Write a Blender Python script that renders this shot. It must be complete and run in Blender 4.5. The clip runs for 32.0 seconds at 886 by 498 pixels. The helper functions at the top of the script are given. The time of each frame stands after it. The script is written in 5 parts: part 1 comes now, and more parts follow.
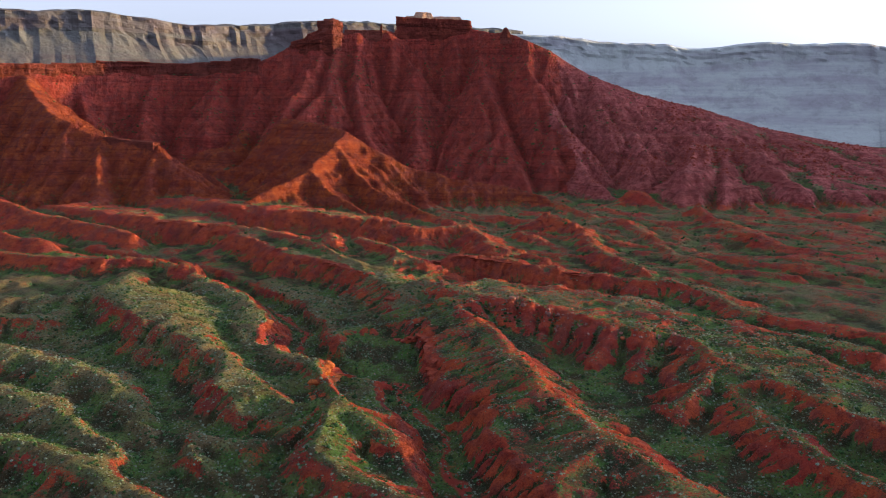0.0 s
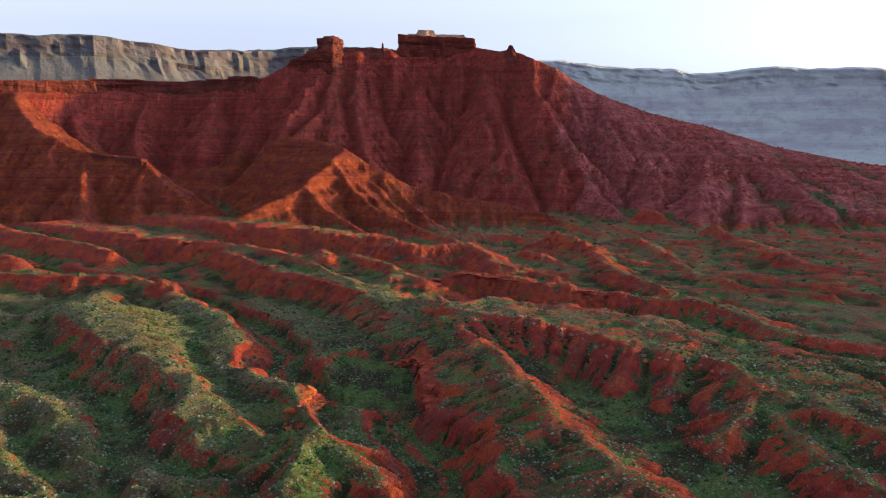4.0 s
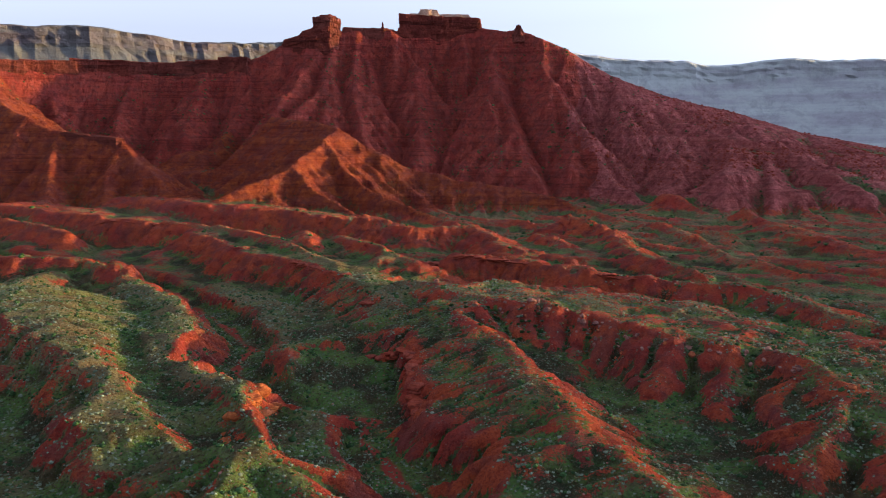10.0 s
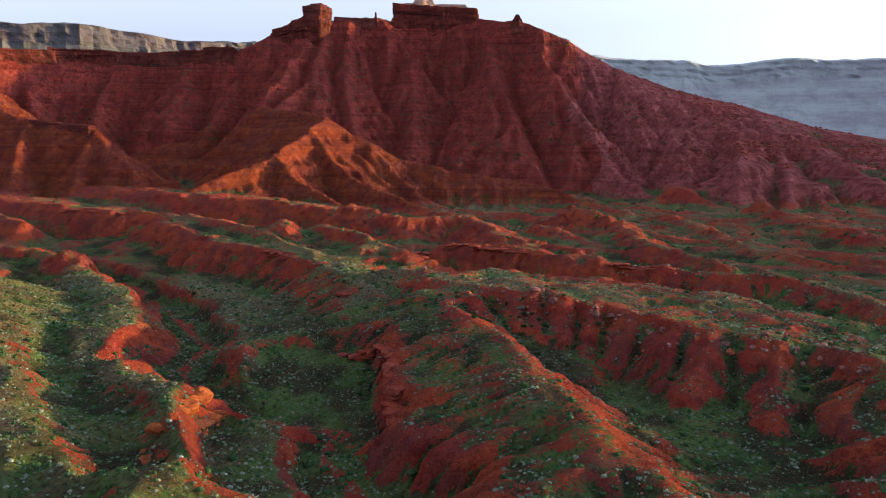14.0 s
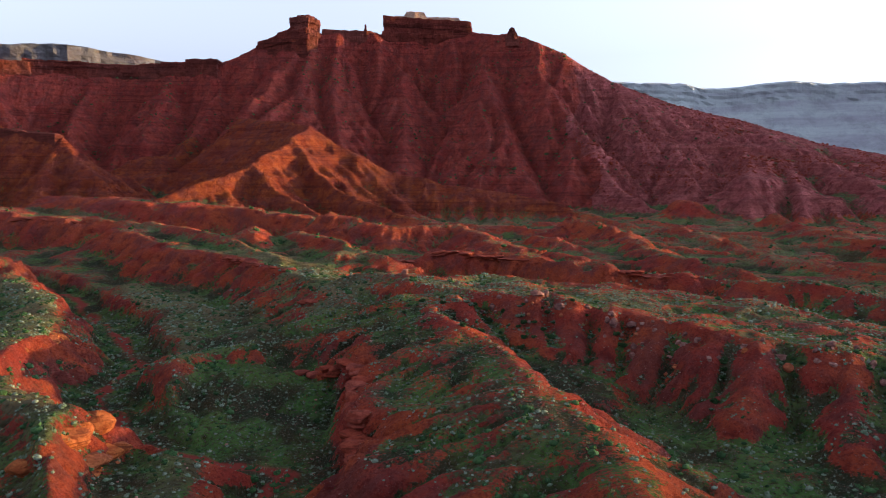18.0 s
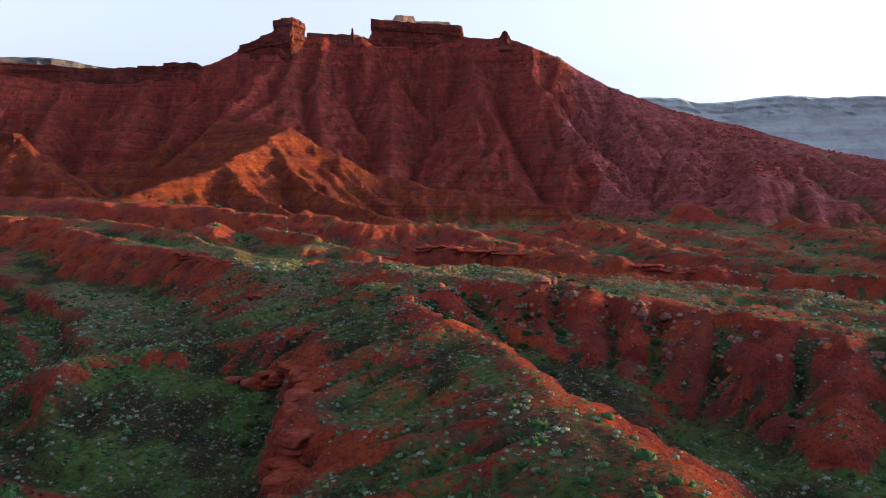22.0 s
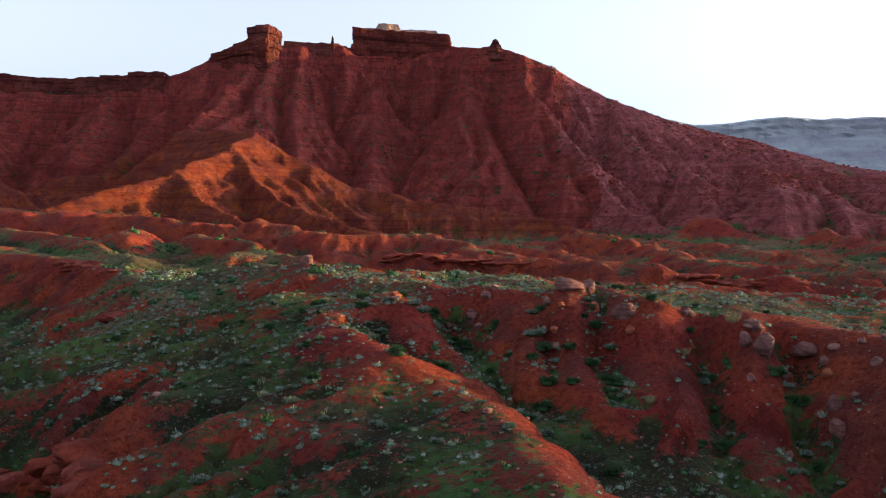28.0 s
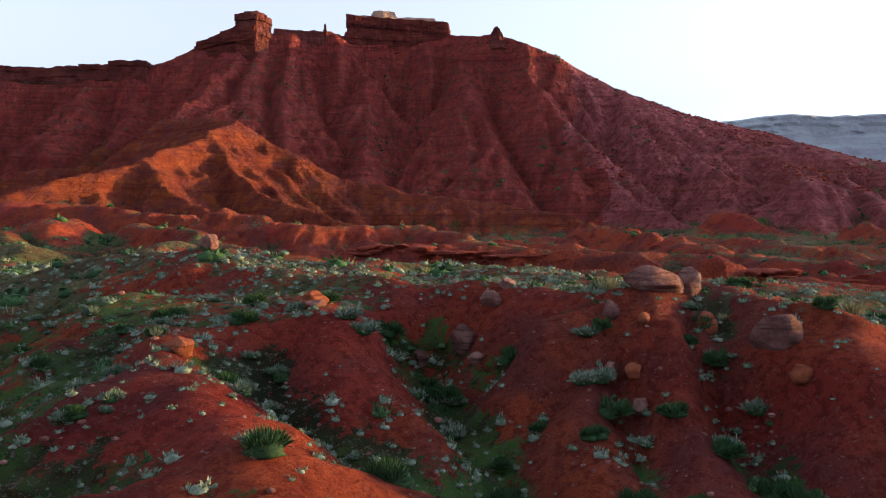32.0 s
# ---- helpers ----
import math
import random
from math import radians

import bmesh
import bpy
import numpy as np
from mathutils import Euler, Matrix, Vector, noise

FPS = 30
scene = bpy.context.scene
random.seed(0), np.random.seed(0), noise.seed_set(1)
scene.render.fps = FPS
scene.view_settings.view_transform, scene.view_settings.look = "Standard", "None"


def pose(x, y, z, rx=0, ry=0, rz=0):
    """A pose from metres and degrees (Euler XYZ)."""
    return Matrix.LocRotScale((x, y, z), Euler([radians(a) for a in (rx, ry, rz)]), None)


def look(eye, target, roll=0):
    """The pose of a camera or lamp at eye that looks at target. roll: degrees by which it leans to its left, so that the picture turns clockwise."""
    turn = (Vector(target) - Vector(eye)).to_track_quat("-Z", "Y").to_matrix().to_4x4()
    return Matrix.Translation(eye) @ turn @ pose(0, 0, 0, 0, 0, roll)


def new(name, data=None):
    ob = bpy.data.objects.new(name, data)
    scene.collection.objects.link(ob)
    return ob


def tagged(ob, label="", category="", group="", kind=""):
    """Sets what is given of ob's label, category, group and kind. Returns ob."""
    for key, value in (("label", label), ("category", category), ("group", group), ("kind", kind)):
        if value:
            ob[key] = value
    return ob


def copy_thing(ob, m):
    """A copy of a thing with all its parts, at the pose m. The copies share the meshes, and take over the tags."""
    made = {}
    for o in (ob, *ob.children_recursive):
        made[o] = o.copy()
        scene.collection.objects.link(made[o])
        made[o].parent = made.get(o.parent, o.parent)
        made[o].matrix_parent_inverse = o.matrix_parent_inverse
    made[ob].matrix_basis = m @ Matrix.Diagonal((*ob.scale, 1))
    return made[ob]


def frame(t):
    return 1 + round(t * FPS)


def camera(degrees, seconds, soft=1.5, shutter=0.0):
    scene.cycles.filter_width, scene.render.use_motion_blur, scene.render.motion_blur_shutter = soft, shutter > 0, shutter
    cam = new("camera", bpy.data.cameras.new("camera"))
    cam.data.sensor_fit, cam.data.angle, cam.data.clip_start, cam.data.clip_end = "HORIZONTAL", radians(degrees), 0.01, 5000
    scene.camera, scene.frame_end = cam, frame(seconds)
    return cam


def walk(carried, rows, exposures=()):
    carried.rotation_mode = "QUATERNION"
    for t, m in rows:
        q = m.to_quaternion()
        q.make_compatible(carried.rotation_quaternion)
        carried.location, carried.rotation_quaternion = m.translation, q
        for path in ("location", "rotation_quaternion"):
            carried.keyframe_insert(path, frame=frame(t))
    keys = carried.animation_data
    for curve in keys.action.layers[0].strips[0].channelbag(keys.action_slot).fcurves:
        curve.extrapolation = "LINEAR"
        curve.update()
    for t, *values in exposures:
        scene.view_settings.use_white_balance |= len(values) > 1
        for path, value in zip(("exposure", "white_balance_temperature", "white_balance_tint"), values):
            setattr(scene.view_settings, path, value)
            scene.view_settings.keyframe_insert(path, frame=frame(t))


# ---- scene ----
cam = camera(55.8, 32.0, soft=1.0)
METRES, EYE, TILT, LEAN, TURN = 160.0, 48.0, -9.0, 0.0, 0.0
ROWS = [
    (0.0, 0.0, 0.0, 0.0, 0.0, 0.0, -0.0),
    (0.5, 0.0008, 0.0142, -0.0025, -0.02, 0.08, -0.02),
    (1.0, 0.0015, 0.0284, -0.0048, -0.05, 0.44, -0.04),
    (1.5, 0.0022, 0.0427, -0.0074, -0.07, 0.89, -0.05),
    (2.0, 0.0029, 0.0572, -0.0098, -0.02, 1.31, -0.05),
    (2.5, 0.0037, 0.0718, -0.0123, 0.06, 1.68, -0.04),
    (3.0, 0.0047, 0.0868, -0.015, 0.15, 1.95, -0.05),
    (3.5, 0.0057, 0.102, -0.0176, 0.24, 2.01, -0.06),
    (5.5, 0.0098, 0.1638, -0.0276, 0.5, 2.03, -0.09),
    (6.0, 0.0106, 0.1791, -0.0299, 0.53, 2.03, -0.08),
    (6.5, 0.0115, 0.1946, -0.0322, 0.56, 2.05, -0.07),
    (7.0, 0.0123, 0.2102, -0.0345, 0.59, 2.07, -0.07),
    (7.5, 0.0131, 0.2257, -0.0368, 0.63, 2.08, -0.11),
    (8.0, 0.014, 0.2414, -0.0389, 0.66, 2.08, -0.12),
    (8.5, 0.0149, 0.2571, -0.0407, 0.69, 2.09, -0.14),
    (9.0, 0.0157, 0.2727, -0.0425, 0.72, 2.1, -0.17),
    (9.5, 0.0165, 0.2883, -0.0441, 0.73, 2.11, -0.2),
    (10.0, 0.0173, 0.3039, -0.046, 0.75, 2.12, -0.23),
    (10.5, 0.0182, 0.3194, -0.048, 0.74, 2.12, -0.23),
    (11.0, 0.019, 0.3349, -0.05, 0.73, 2.14, -0.27),
    (11.5, 0.0198, 0.3505, -0.0519, 0.72, 2.16, -0.29),
    (12.0, 0.0207, 0.3662, -0.0538, 0.71, 2.18, -0.3),
    (12.5, 0.0216, 0.3818, -0.0559, 0.68, 2.18, -0.3),
    (13.0, 0.0224, 0.3974, -0.0581, 0.66, 2.19, -0.32),
    (13.5, 0.0233, 0.4128, -0.0604, 0.64, 2.3, -0.33),
    (15.5, 0.027, 0.4757, -0.0687, 0.34, 3.26, -0.21),
    (16.0, 0.0278, 0.4912, -0.071, 0.29, 3.54, -0.23),
    (16.5, 0.0287, 0.5067, -0.073, 0.27, 3.81, -0.26),
    (17.0, 0.0294, 0.5224, -0.0751, 0.23, 4.1, -0.33),
    (17.5, 0.0302, 0.5379, -0.0775, 0.2, 4.26, -0.36),
    (18.0, 0.0309, 0.5521, -0.0795, 0.18, 4.41, -0.4),
    (18.5, 0.0316, 0.5674, -0.0818, 0.13, 4.6, -0.41),
    (19.0, 0.0325, 0.5827, -0.0839, 0.07, 4.77, -0.41),
    (19.5, 0.0332, 0.598, -0.0863, 0.02, 4.98, -0.4),
    (20.0, 0.0339, 0.6134, -0.0885, -0.03, 5.15, -0.42),
    (20.5, 0.0347, 0.629, -0.0907, -0.09, 5.31, -0.42),
    (21.0, 0.0357, 0.6446, -0.0928, -0.17, 5.5, -0.37),
    (21.5, 0.0367, 0.6604, -0.094, -0.25, 5.66, -0.33),
    (22.0, 0.0378, 0.6763, -0.0946, -0.32, 5.81, -0.28),
    (22.5, 0.0387, 0.692, -0.0952, -0.4, 5.97, -0.26),
    (23.0, 0.0397, 0.7078, -0.0952, -0.47, 6.14, -0.24),
    (23.5, 0.0407, 0.7236, -0.0947, -0.54, 6.28, -0.24),
    (24.0, 0.0416, 0.7395, -0.0943, -0.59, 6.44, -0.24),
    (24.5, 0.0426, 0.7555, -0.0939, -0.66, 6.59, -0.22),
    (25.0, 0.0435, 0.7714, -0.0937, -0.7, 6.76, -0.22),
    (25.5, 0.0445, 0.7873, -0.0936, -0.76, 6.93, -0.18),
    (27.5, 0.0487, 0.8497, -0.0904, -0.93, 7.58, -0.05),
    (28.0, 0.0496, 0.8652, -0.0891, -0.95, 7.72, -0.08),
    (28.5, 0.0505, 0.8807, -0.0878, -0.98, 7.73, -0.08),
    (29.0, 0.0514, 0.8963, -0.0866, -0.99, 7.74, -0.07),
    (29.5, 0.0524, 0.9119, -0.0854, -1.02, 7.73, -0.04),
    (30.0, 0.0533, 0.9276, -0.0842, -1.05, 7.75, -0.03),
    (30.5, 0.0543, 0.9434, -0.083, -1.08, 7.75, -0.01),
    (31.0, 0.0553, 0.9592, -0.0818, -1.07, 7.73, -0.01),
    (31.5, 0.0564, 0.975, -0.0803, -1.0, 7.74, -0.05),
    (32.0, 0.0575, 0.9909, -0.0787, -0.91, 7.8, -0.07),
]
walk(cam, [(t, pose(0, 0, EYE, TILT, LEAN, TURN) @ pose(METRES * x, METRES * y, METRES * z, 90 + pitch, roll, yaw)) for t, x, y, z, yaw, pitch, roll in ROWS], exposures=[(0, 1.85, 5350, 17), (18, 1.84, 5300, 17), (32, 1.86, 5300, 17)])

# ---- light ----
SUN_AZ, SUN_EL = 80.0, 6.4          # degrees to the right of +y, and above the horizon
sun_way = Vector((math.sin(radians(SUN_AZ)) * math.cos(radians(SUN_EL)), math.cos(radians(SUN_AZ)) * math.cos(radians(SUN_EL)), math.sin(radians(SUN_EL))))
world = bpy.data.worlds.new("evening_sky")
scene.world = world
world.use_nodes = True
wt = world.node_tree
sky = wt.nodes.new("ShaderNodeTexSky")
sky.sky_type, sky.sun_disc = "NISHITA", False
sky.sun_elevation, sky.sun_rotation = radians(SUN_EL), radians(SUN_AZ)
sky.air_density, sky.dust_density, sky.ozone_density = 1.0, 3.0, 2.0
wt.nodes["Background"].inputs["Strength"].default_value = 0.15
pale = wt.nodes.new("ShaderNodeHueSaturation")
pale.inputs["Saturation"].default_value = 0.08
wt.links.new(sky.outputs["Color"], pale.inputs["Color"])
wt.links.new(pale.outputs["Color"], wt.nodes["Background"].inputs["Color"])
sun_data = bpy.data.lights.new("sun", "SUN")
sun_data.energy, sun_data.angle, sun_data.color = 3.15, radians(0.9), (1.0, 0.60, 0.10)
sun = new("sun", sun_data)
sun.matrix_world = look(sun_way * 500, (0, 0, 0))

# ---- noise on arrays ----


def hashed(ix, iy, seed):
    h = (ix * 374761393 + iy * 668265263 + seed * 974634777) & 0x7FFFFFFF
    h = ((h ^ (h >> 13)) * 1274126177) & 0x7FFFFFFF
    return ((h ^ (h >> 16)) & 0xFFFF) / 32767.5 - 1.0


def noise2(x, y, seed=0):
    """Smooth value noise, about -1 to 1."""
    fx, fy = np.floor(x), np.floor(y)
    ix, iy = fx.astype(np.int64), fy.astype(np.int64)
    u, v = x - fx, y - fy
    u, v = u * u * u * (u * (u * 6 - 15) + 10), v * v * v * (v * (v * 6 - 15) + 10)
    a, b = hashed(ix, iy, seed), hashed(ix + 1, iy, seed)
    c, d = hashed(ix, iy + 1, seed), hashed(ix + 1, iy + 1, seed)
    return a + (b - a) * u + (c - a) * v + (a - b - c + d) * u * v


def fbm(x, y, octaves=4, seed=0, gain=0.5):
    total, amp = 0.0, 1.0
    for k in range(octaves):
        total = total + amp * noise2(x * 0.866 + y * 0.5, y * 0.866 - x * 0.5, seed + k)
        x, y, amp = x * 2.03 + 11.7, y * 2.03 - 7.3, amp * gain
    return total


def step(a, b, x):
    u = np.clip((x - a) / (b - a), 0, 1)
    return u * u * (3 - 2 * u)


# ---- the plan of the land: crest lines, valley lines ----
# crest: points (x, y, z), flat half-width, slope to its left, slope to its right, rounding, rib depth, rib spacing, group
CRESTS = [
    # west of the wash
    ([(-61, 214, 6.5), (-44.6, 190, 6.3), (-39.3, 170, 5.6), (-28.4, 150, 4.8), (-21.3, 150, 3.8)], 2.0, 0.75, 0.45, 1.6, 0.30, 7, "g"),
    ([(-28.4, 150, 4.9), (-23.8, 146, 5.2), (-22.8, 138, 5.2), (-19.8, 130, 5.4), (-17.3, 122, 5.8)], 2.2, 1.7, 0.4, 1.0, 0.2, 6, "g"),
    ([(-17.1, 122.3, 5.8), (-17.6, 107, 4.3), (-12.5, 100, 3.5), (-4.4, 95, 2.5), (6, 84, 2)], 0.3, 0.35, 0.75, 0.5, 0.25, 6, "g"),
    ([(-17.1, 122.3, 5.8), (-10.3, 117, 4.2), (-3.5, 111, 2.8), (0.4, 102.3, 1.6)], 1.2, 0.9, 0.4, 1.0, 0.35, 5, "g"),
    ([(-78.9, 194.4, 9), (-59.9, 168.9, 8.3), (-49.1, 151.6, 7.2), (-42.1, 139.6, 6.2), (-36.9, 133.8, 5.4), (-31.7, 131.3, 5.0), (-27, 123, 3.4)], 3.4, 0.28, 1.1, 1.4, 0.3, 7, "g"),
    ([(-110, 178, 6.5), (-95.7, 176, 6), (-83.9, 176, 5.5), (-88.8, 203, 6)], 1.5, 0.5, 0.7, 1.4, 0.35, 8, "g"),
    ([(-105, 158, 6.3), (-82.6, 151, 5.5), (-66.7, 143.7, 5), (-54.3, 132.5, 4.5), (-44.5, 125.4, 3)], 1.6, 0.5, 0.5, 1.4, 0.35, 7, "g"),
    ([(-90, 138, 5.2), (-71.4, 129.7, 4.5), (-60.1, 124.8, 4.3), (-48.2, 114.8, 4), (-42.1, 108.9, 3)], 1.2, 0.5, 0.55, 1.2, 0.35, 6, "g"),
    ([(-80, 114, 5.3), (-60.9, 109.5, 4.8), (-55.1, 107.2, 4.5), (-46.7, 103.5, 3.7), (-38.3, 96.6, 2.5)], 0.8, 0.5, 0.6, 1.0, 0.35, 5, "g"),
    ([(-26, 111.4, 2.8), (-36.7, 114, 3.2), (-36, 105.6, 3.6), (-34.1, 96.5, 3.4), (-30, 86, 3)], 0.6, 0.5, 0.5, 1.0, 0.35, 5, "g"),
    ([(-100, 186, 7.6), (-80.1, 191.2, 7.5), (-79.2, 204, 8), (-86.9, 233, 6.4), (-80.8, 244, 6.8), (-61.3, 213.8, 6.5)], 0.8, 0.5, 0.6, 1.4, 0.35, 8, "g"),
    ([(-130, 240, 9.5), (-105, 232, 9.0), (-80, 233.5, 8.7), (-68, 226, 8.0)], 1.0, 0.25, 0.9, 0.8, 0.4, 7, "g"),
    # bench between the wash and the valley
    ([(-16, 209, 8.6), (-7.9, 189.6, 8.2), (-5.0, 173.6, 6.3), (-4.6, 168, 5.3), (-3.6, 162.5, 4.6)], 2.0, 0.28, 0.6, 1.4, 0.35, 5, "g"),
    ([(-5, 170.5, 5.4), (-10.6, 171.2, 5.2), (-14.4, 173, 4.8), (-17.6, 172.3, 4.3), (-19.4, 169.2, 4.1), (-21.8, 163.5, 2.9), (-24.0, 159.6, 1.5)], 1.0, 0.10, 0.8, 0.8, 0.4, 4, "g"),
    ([(2.3, 177, 8.2), (0.8, 168, 5.8), (-1.2, 160, 4.6), (-1.4, 155, 4.2), (-1.2, 147, 3.7), (-1.0, 142.5, 3.1), (1.5, 135, 2.9), (3.6, 131, 3.2), (5.6, 125, 3.7), (6.4, 121, 3.9), (6, 115, 3.4), (6, 109, 3.3), (8, 102, 3.6), (11, 94, 3.0)], 1.0, 0.05, 1.3, 0.5, 0.4, 4, "g"),
    ([(1.5, 180, 9.0), (3.7, 173, 8.1), (6.7, 167.4, 7.5), (9.4, 162.6, 6.7), (11.6, 153.7, 6.3), (12.2, 144, 6.2), (14.5, 136.4, 6), (15.9, 126.4, 5.7), (18.4, 121, 5.2), (23.9, 106.3, 4.4), (29.1, 97.9, 3.5), (36, 92, 2.8)], 0.3, 0.52, 0.25, 1.3, 0.22, 6, "g"),
    ([(12.2, 144, 6.1), (7.9, 141.4, 4.9), (3, 136.3, 3.7), (0.4, 134.5, 2.5)], 0.3, 0.55, 0.5, 0.8, 0.25, 4, "g"),
    ([(15.2, 125.2, 5.5), (10.8, 122.4, 5), (6.9, 122.9, 4.2), (5.2, 121.4, 3.6)], 1.0, 0.5, 0.7, 0.8, 0.3, 4, "g"),
    ([(23.4, 108, 4.6), (16.4, 101.9, 4), (11.9, 94.3, 3), (8, 86, 2.4)], 0.6, 0.6, 0.6, 0.8, 0.3, 5, "g"),
    # the boulder bench, with its ribbed face to the valley
    ([(-1, 188, 9.9), (7, 181, 9.6), (11, 177, 9.5), (15, 175.8, 9.6), (17.5, 173.5, 9.1), (22, 171, 8.6), (24, 169.6, 8.3), (27.6, 164.5, 8.0), (32, 159.5, 7.9), (38.6, 157.7, 7.5), (44.8, 155, 7.2), (47.8, 148, 7.0), (47.1, 138.7, 6.5), (53.1, 133.9, 6.0), (56.3, 124, 5.5), (62.6, 112.8, 5.0), (70, 100, 4.4)], 0.5, 0.055, 0.62, 0.5, 0.65, 2.6, "g"),
    ([(6.0, 178.6, 9.3), (6.3, 176.2, 8.9), (7.4, 173.2, 7.6), (8.7, 170.6, 6.3)], 0.5, 0.42, 0.5, 0.8, 0.15, 3, "g"),
    ([(47.1, 138.7, 6.4), (38, 126.9, 4.5), (31.9, 123.3, 3.0)], 0.3, 0.6, 0.5, 0.9, 0.35, 5, "g"),
    ([(46, 134, 5.4), (46.9, 121.7, 4.4), (49.5, 109.6, 3.9), (52.3, 100.9, 3.5), (57, 92, 3.0)], 0.3, 0.5, 0.5, 0.9, 0.35, 5, "g"),
    ([(24, 169, 7.6), (23.6, 164, 5.6), (24.5, 160.5, 4.0)], 0.2, 0.8, 0.8, 0.8, 0.2, 4, "g"),
    ([(32, 159, 7.4), (29.5, 153.5, 5.4), (27.5, 149, 3.6)], 0.2, 0.75, 0.75, 0.8, 0.2, 4, "g"),
    ([(40, 157, 6.9), (37, 149, 5.2), (33, 142, 3.2)], 0.2, 0.75, 0.75, 0.8, 0.2, 4, "g"),
    # low ridges on and behind the bench
    ([(8.5, 196, 9.3), (22.9, 193.3, 8.8), (40.9, 183.5, 7.9), (48.2, 173.5, 6.9), (55, 170.3, 6.6), (65.3, 161.8, 6), (80, 148, 5.4)], 0.5, 0.22, 0.5, 0.9, 0.4, 6, "g"),
    ([(47.1, 206.6, 8), (57.1, 203.3, 8), (62.9, 195.5, 7.2), (65.5, 180.2, 6.6), (73, 171, 6.2), (90, 158, 5.6)], 0.5, 0.3, 0.6, 0.9, 0.4, 6, "g"),
    ([(-8, 196, 9.6), (-0.3, 191, 10.3), (6, 187.5, 9.6)], 0.3, 0.5, 0.5, 0.9, 0.2, 5, "g"),
    ([(-66.6, 266, 11.5), (-44.5, 237.4, 9.8), (-32.2, 228.4, 9.2), (-21.3, 214, 9.0), (-13.5, 206, 9.0)], 0.6, 0.06, 0.75, 0.8, 0.5, 6, "g"),
    ([(-78, 278, 13.0), (-60.1, 270.5, 12.5), (-44.2, 254.6, 11.6), (-31.5, 235.8, 10.6), (-22, 219.4, 9.8)], 0.4, 0.35, 0.6, 0.8, 0.4, 6, "g"),
    ([(-27, 256.7, 11.8), (-15, 240.3, 11.2), (-5.2, 222.6, 9.4)], 0.3, 0.55, 0.55, 0.9, 0.3, 5, "g"),
    ([(-23, 287, 14.6), (-7.4, 274.8, 12.4), (8.5, 282, 11.8), (16.2, 249.8, 10), (28.1, 232.5, 9.4)], 0.4, 0.4, 0.55, 0.9, 0.4, 7, "g"),
    ([(2.2, 233.2, 10), (14.9, 229.3, 9.8), (25.9, 216.4, 9.4), (38.2, 213, 8.7), (52, 207, 7.6)], 0.8, 0.2, 0.9, 0.6, 0.4, 6, "g"),
    ([(38.5, 312, 14), (48.5, 292, 10.4), (47.5, 251, 8.6), (54.4, 220.5, 7.6)], 0.3, 0.5, 0.5, 0.9, 0.4, 7, "g"),
    ([(67, 317, 12), (70.2, 286, 8.6), (70.5, 252, 7.6), (77.8, 227.4, 6.8), (95, 220, 6.4)], 0.3, 0.5, 0.5, 0.9, 0.4, 7, "g"),
    ([(100, 330, 14), (104, 290, 9.6), (110, 262, 7.6), (128, 240, 6.4)], 0.3, 0.45, 0.45, 1.2, 0.4, 8, "g"),
    # butte: crest from the west rim to the east foot
    ([(-330, 420, 66), (-270, 445, 70), (-227, 470, 73), (-207.6, 490, 74), (-189.7, 505, 76), (-159, 515, 76), (-137, 515, 77), (-112, 514, 80)], 0.8, 0.30, 0.92, 1.0, 0.2, 24, "b"),
    ([(-112, 514, 80), (-92.4, 522, 90), (-76, 527, 98), (-62, 532, 99), (-38, 535, 100.5), (-30, 543, 100.5), (0, 549, 102), (18.6, 549, 103)], 1.0, 0.6, 1.0, 1.5, 0.16, 26, "b"),
    ([(18.6, 549, 103), (32, 533, 99), (37, 529.5, 100.5), (43, 528, 98), (64.7, 522, 88)], 1.0, (0.6, 0.6), (1.0, 0.72), 2.5, 0.14, 26, "b"),
    ([(34, 530, 98.5), (37.2, 529, 102.6), (40, 528.5, 101), (47, 527.5, 96)], 0.1, 1.0, 1.0, 0.2, 0.0, 9, "b"),
    ([(64.7, 522, 88), (89, 515, 72.4), (121.5, 512, 60.5), (155, 512, 52.9)], 1.0, (0.5, 0.5), (0.66, 0.24), 2.5, 0.14, 26, "b"),
    ([(155, 512, 52.9), (190, 500, 41.3), (226, 480, 33), (300, 450, 24), (420, 400, 18)], 1.0, (0.4, 0.4), (0.22, 0.08), 2.5, 0.14, 26, "b"),
    ([(-26.8, 536, 94), (-16.3, 515, 78.5), (-6.8, 490, 63.2), (-7.3, 468, 51), (-9.9, 448, 40), (-13.5, 425, 28)], 0.6, 0.95, 0.72, 1.5, 0.16, 13, "b"),
    ([(-54, 531, 97), (-52.5, 505, 74.5), (-48.5, 478, 57.5), (-42, 452, 43), (-36, 432, 33)], 0.6, 0.7, 0.72, 2.0, 0.16, 13, "b"),
    ([(-66, 527, 95), (-67, 503, 76), (-70, 480, 61), (-77, 455, 51)], 0.6, 0.7, 0.7, 2.0, 0.16, 13, "b"),
    ([(8, 540, 97), (10, 522, 84.8), (14.4, 505, 72.7), (17.8, 484, 60.9), (23.7, 459, 46.1), (23.4, 430, 28), (22, 412, 19)], 0.6, 0.72, 0.95, 2.0, 0.16, 13, "b"),
    ([(-74.3, 510, 81.5), (-78.9, 499, 76.7), (-86.8, 475, 63), (-92.8, 454, 55)], 0.8, 0.85, 0.7, 0.8, 0.16, 13, "b"),
    ([(-133.4, 511, 74), (-133.4, 495, 65.7), (-131.1, 475, 53.2), (-126.8, 450, 39)], 0.6, 0.72, 0.72, 1.5, 0.16, 13, "b"),
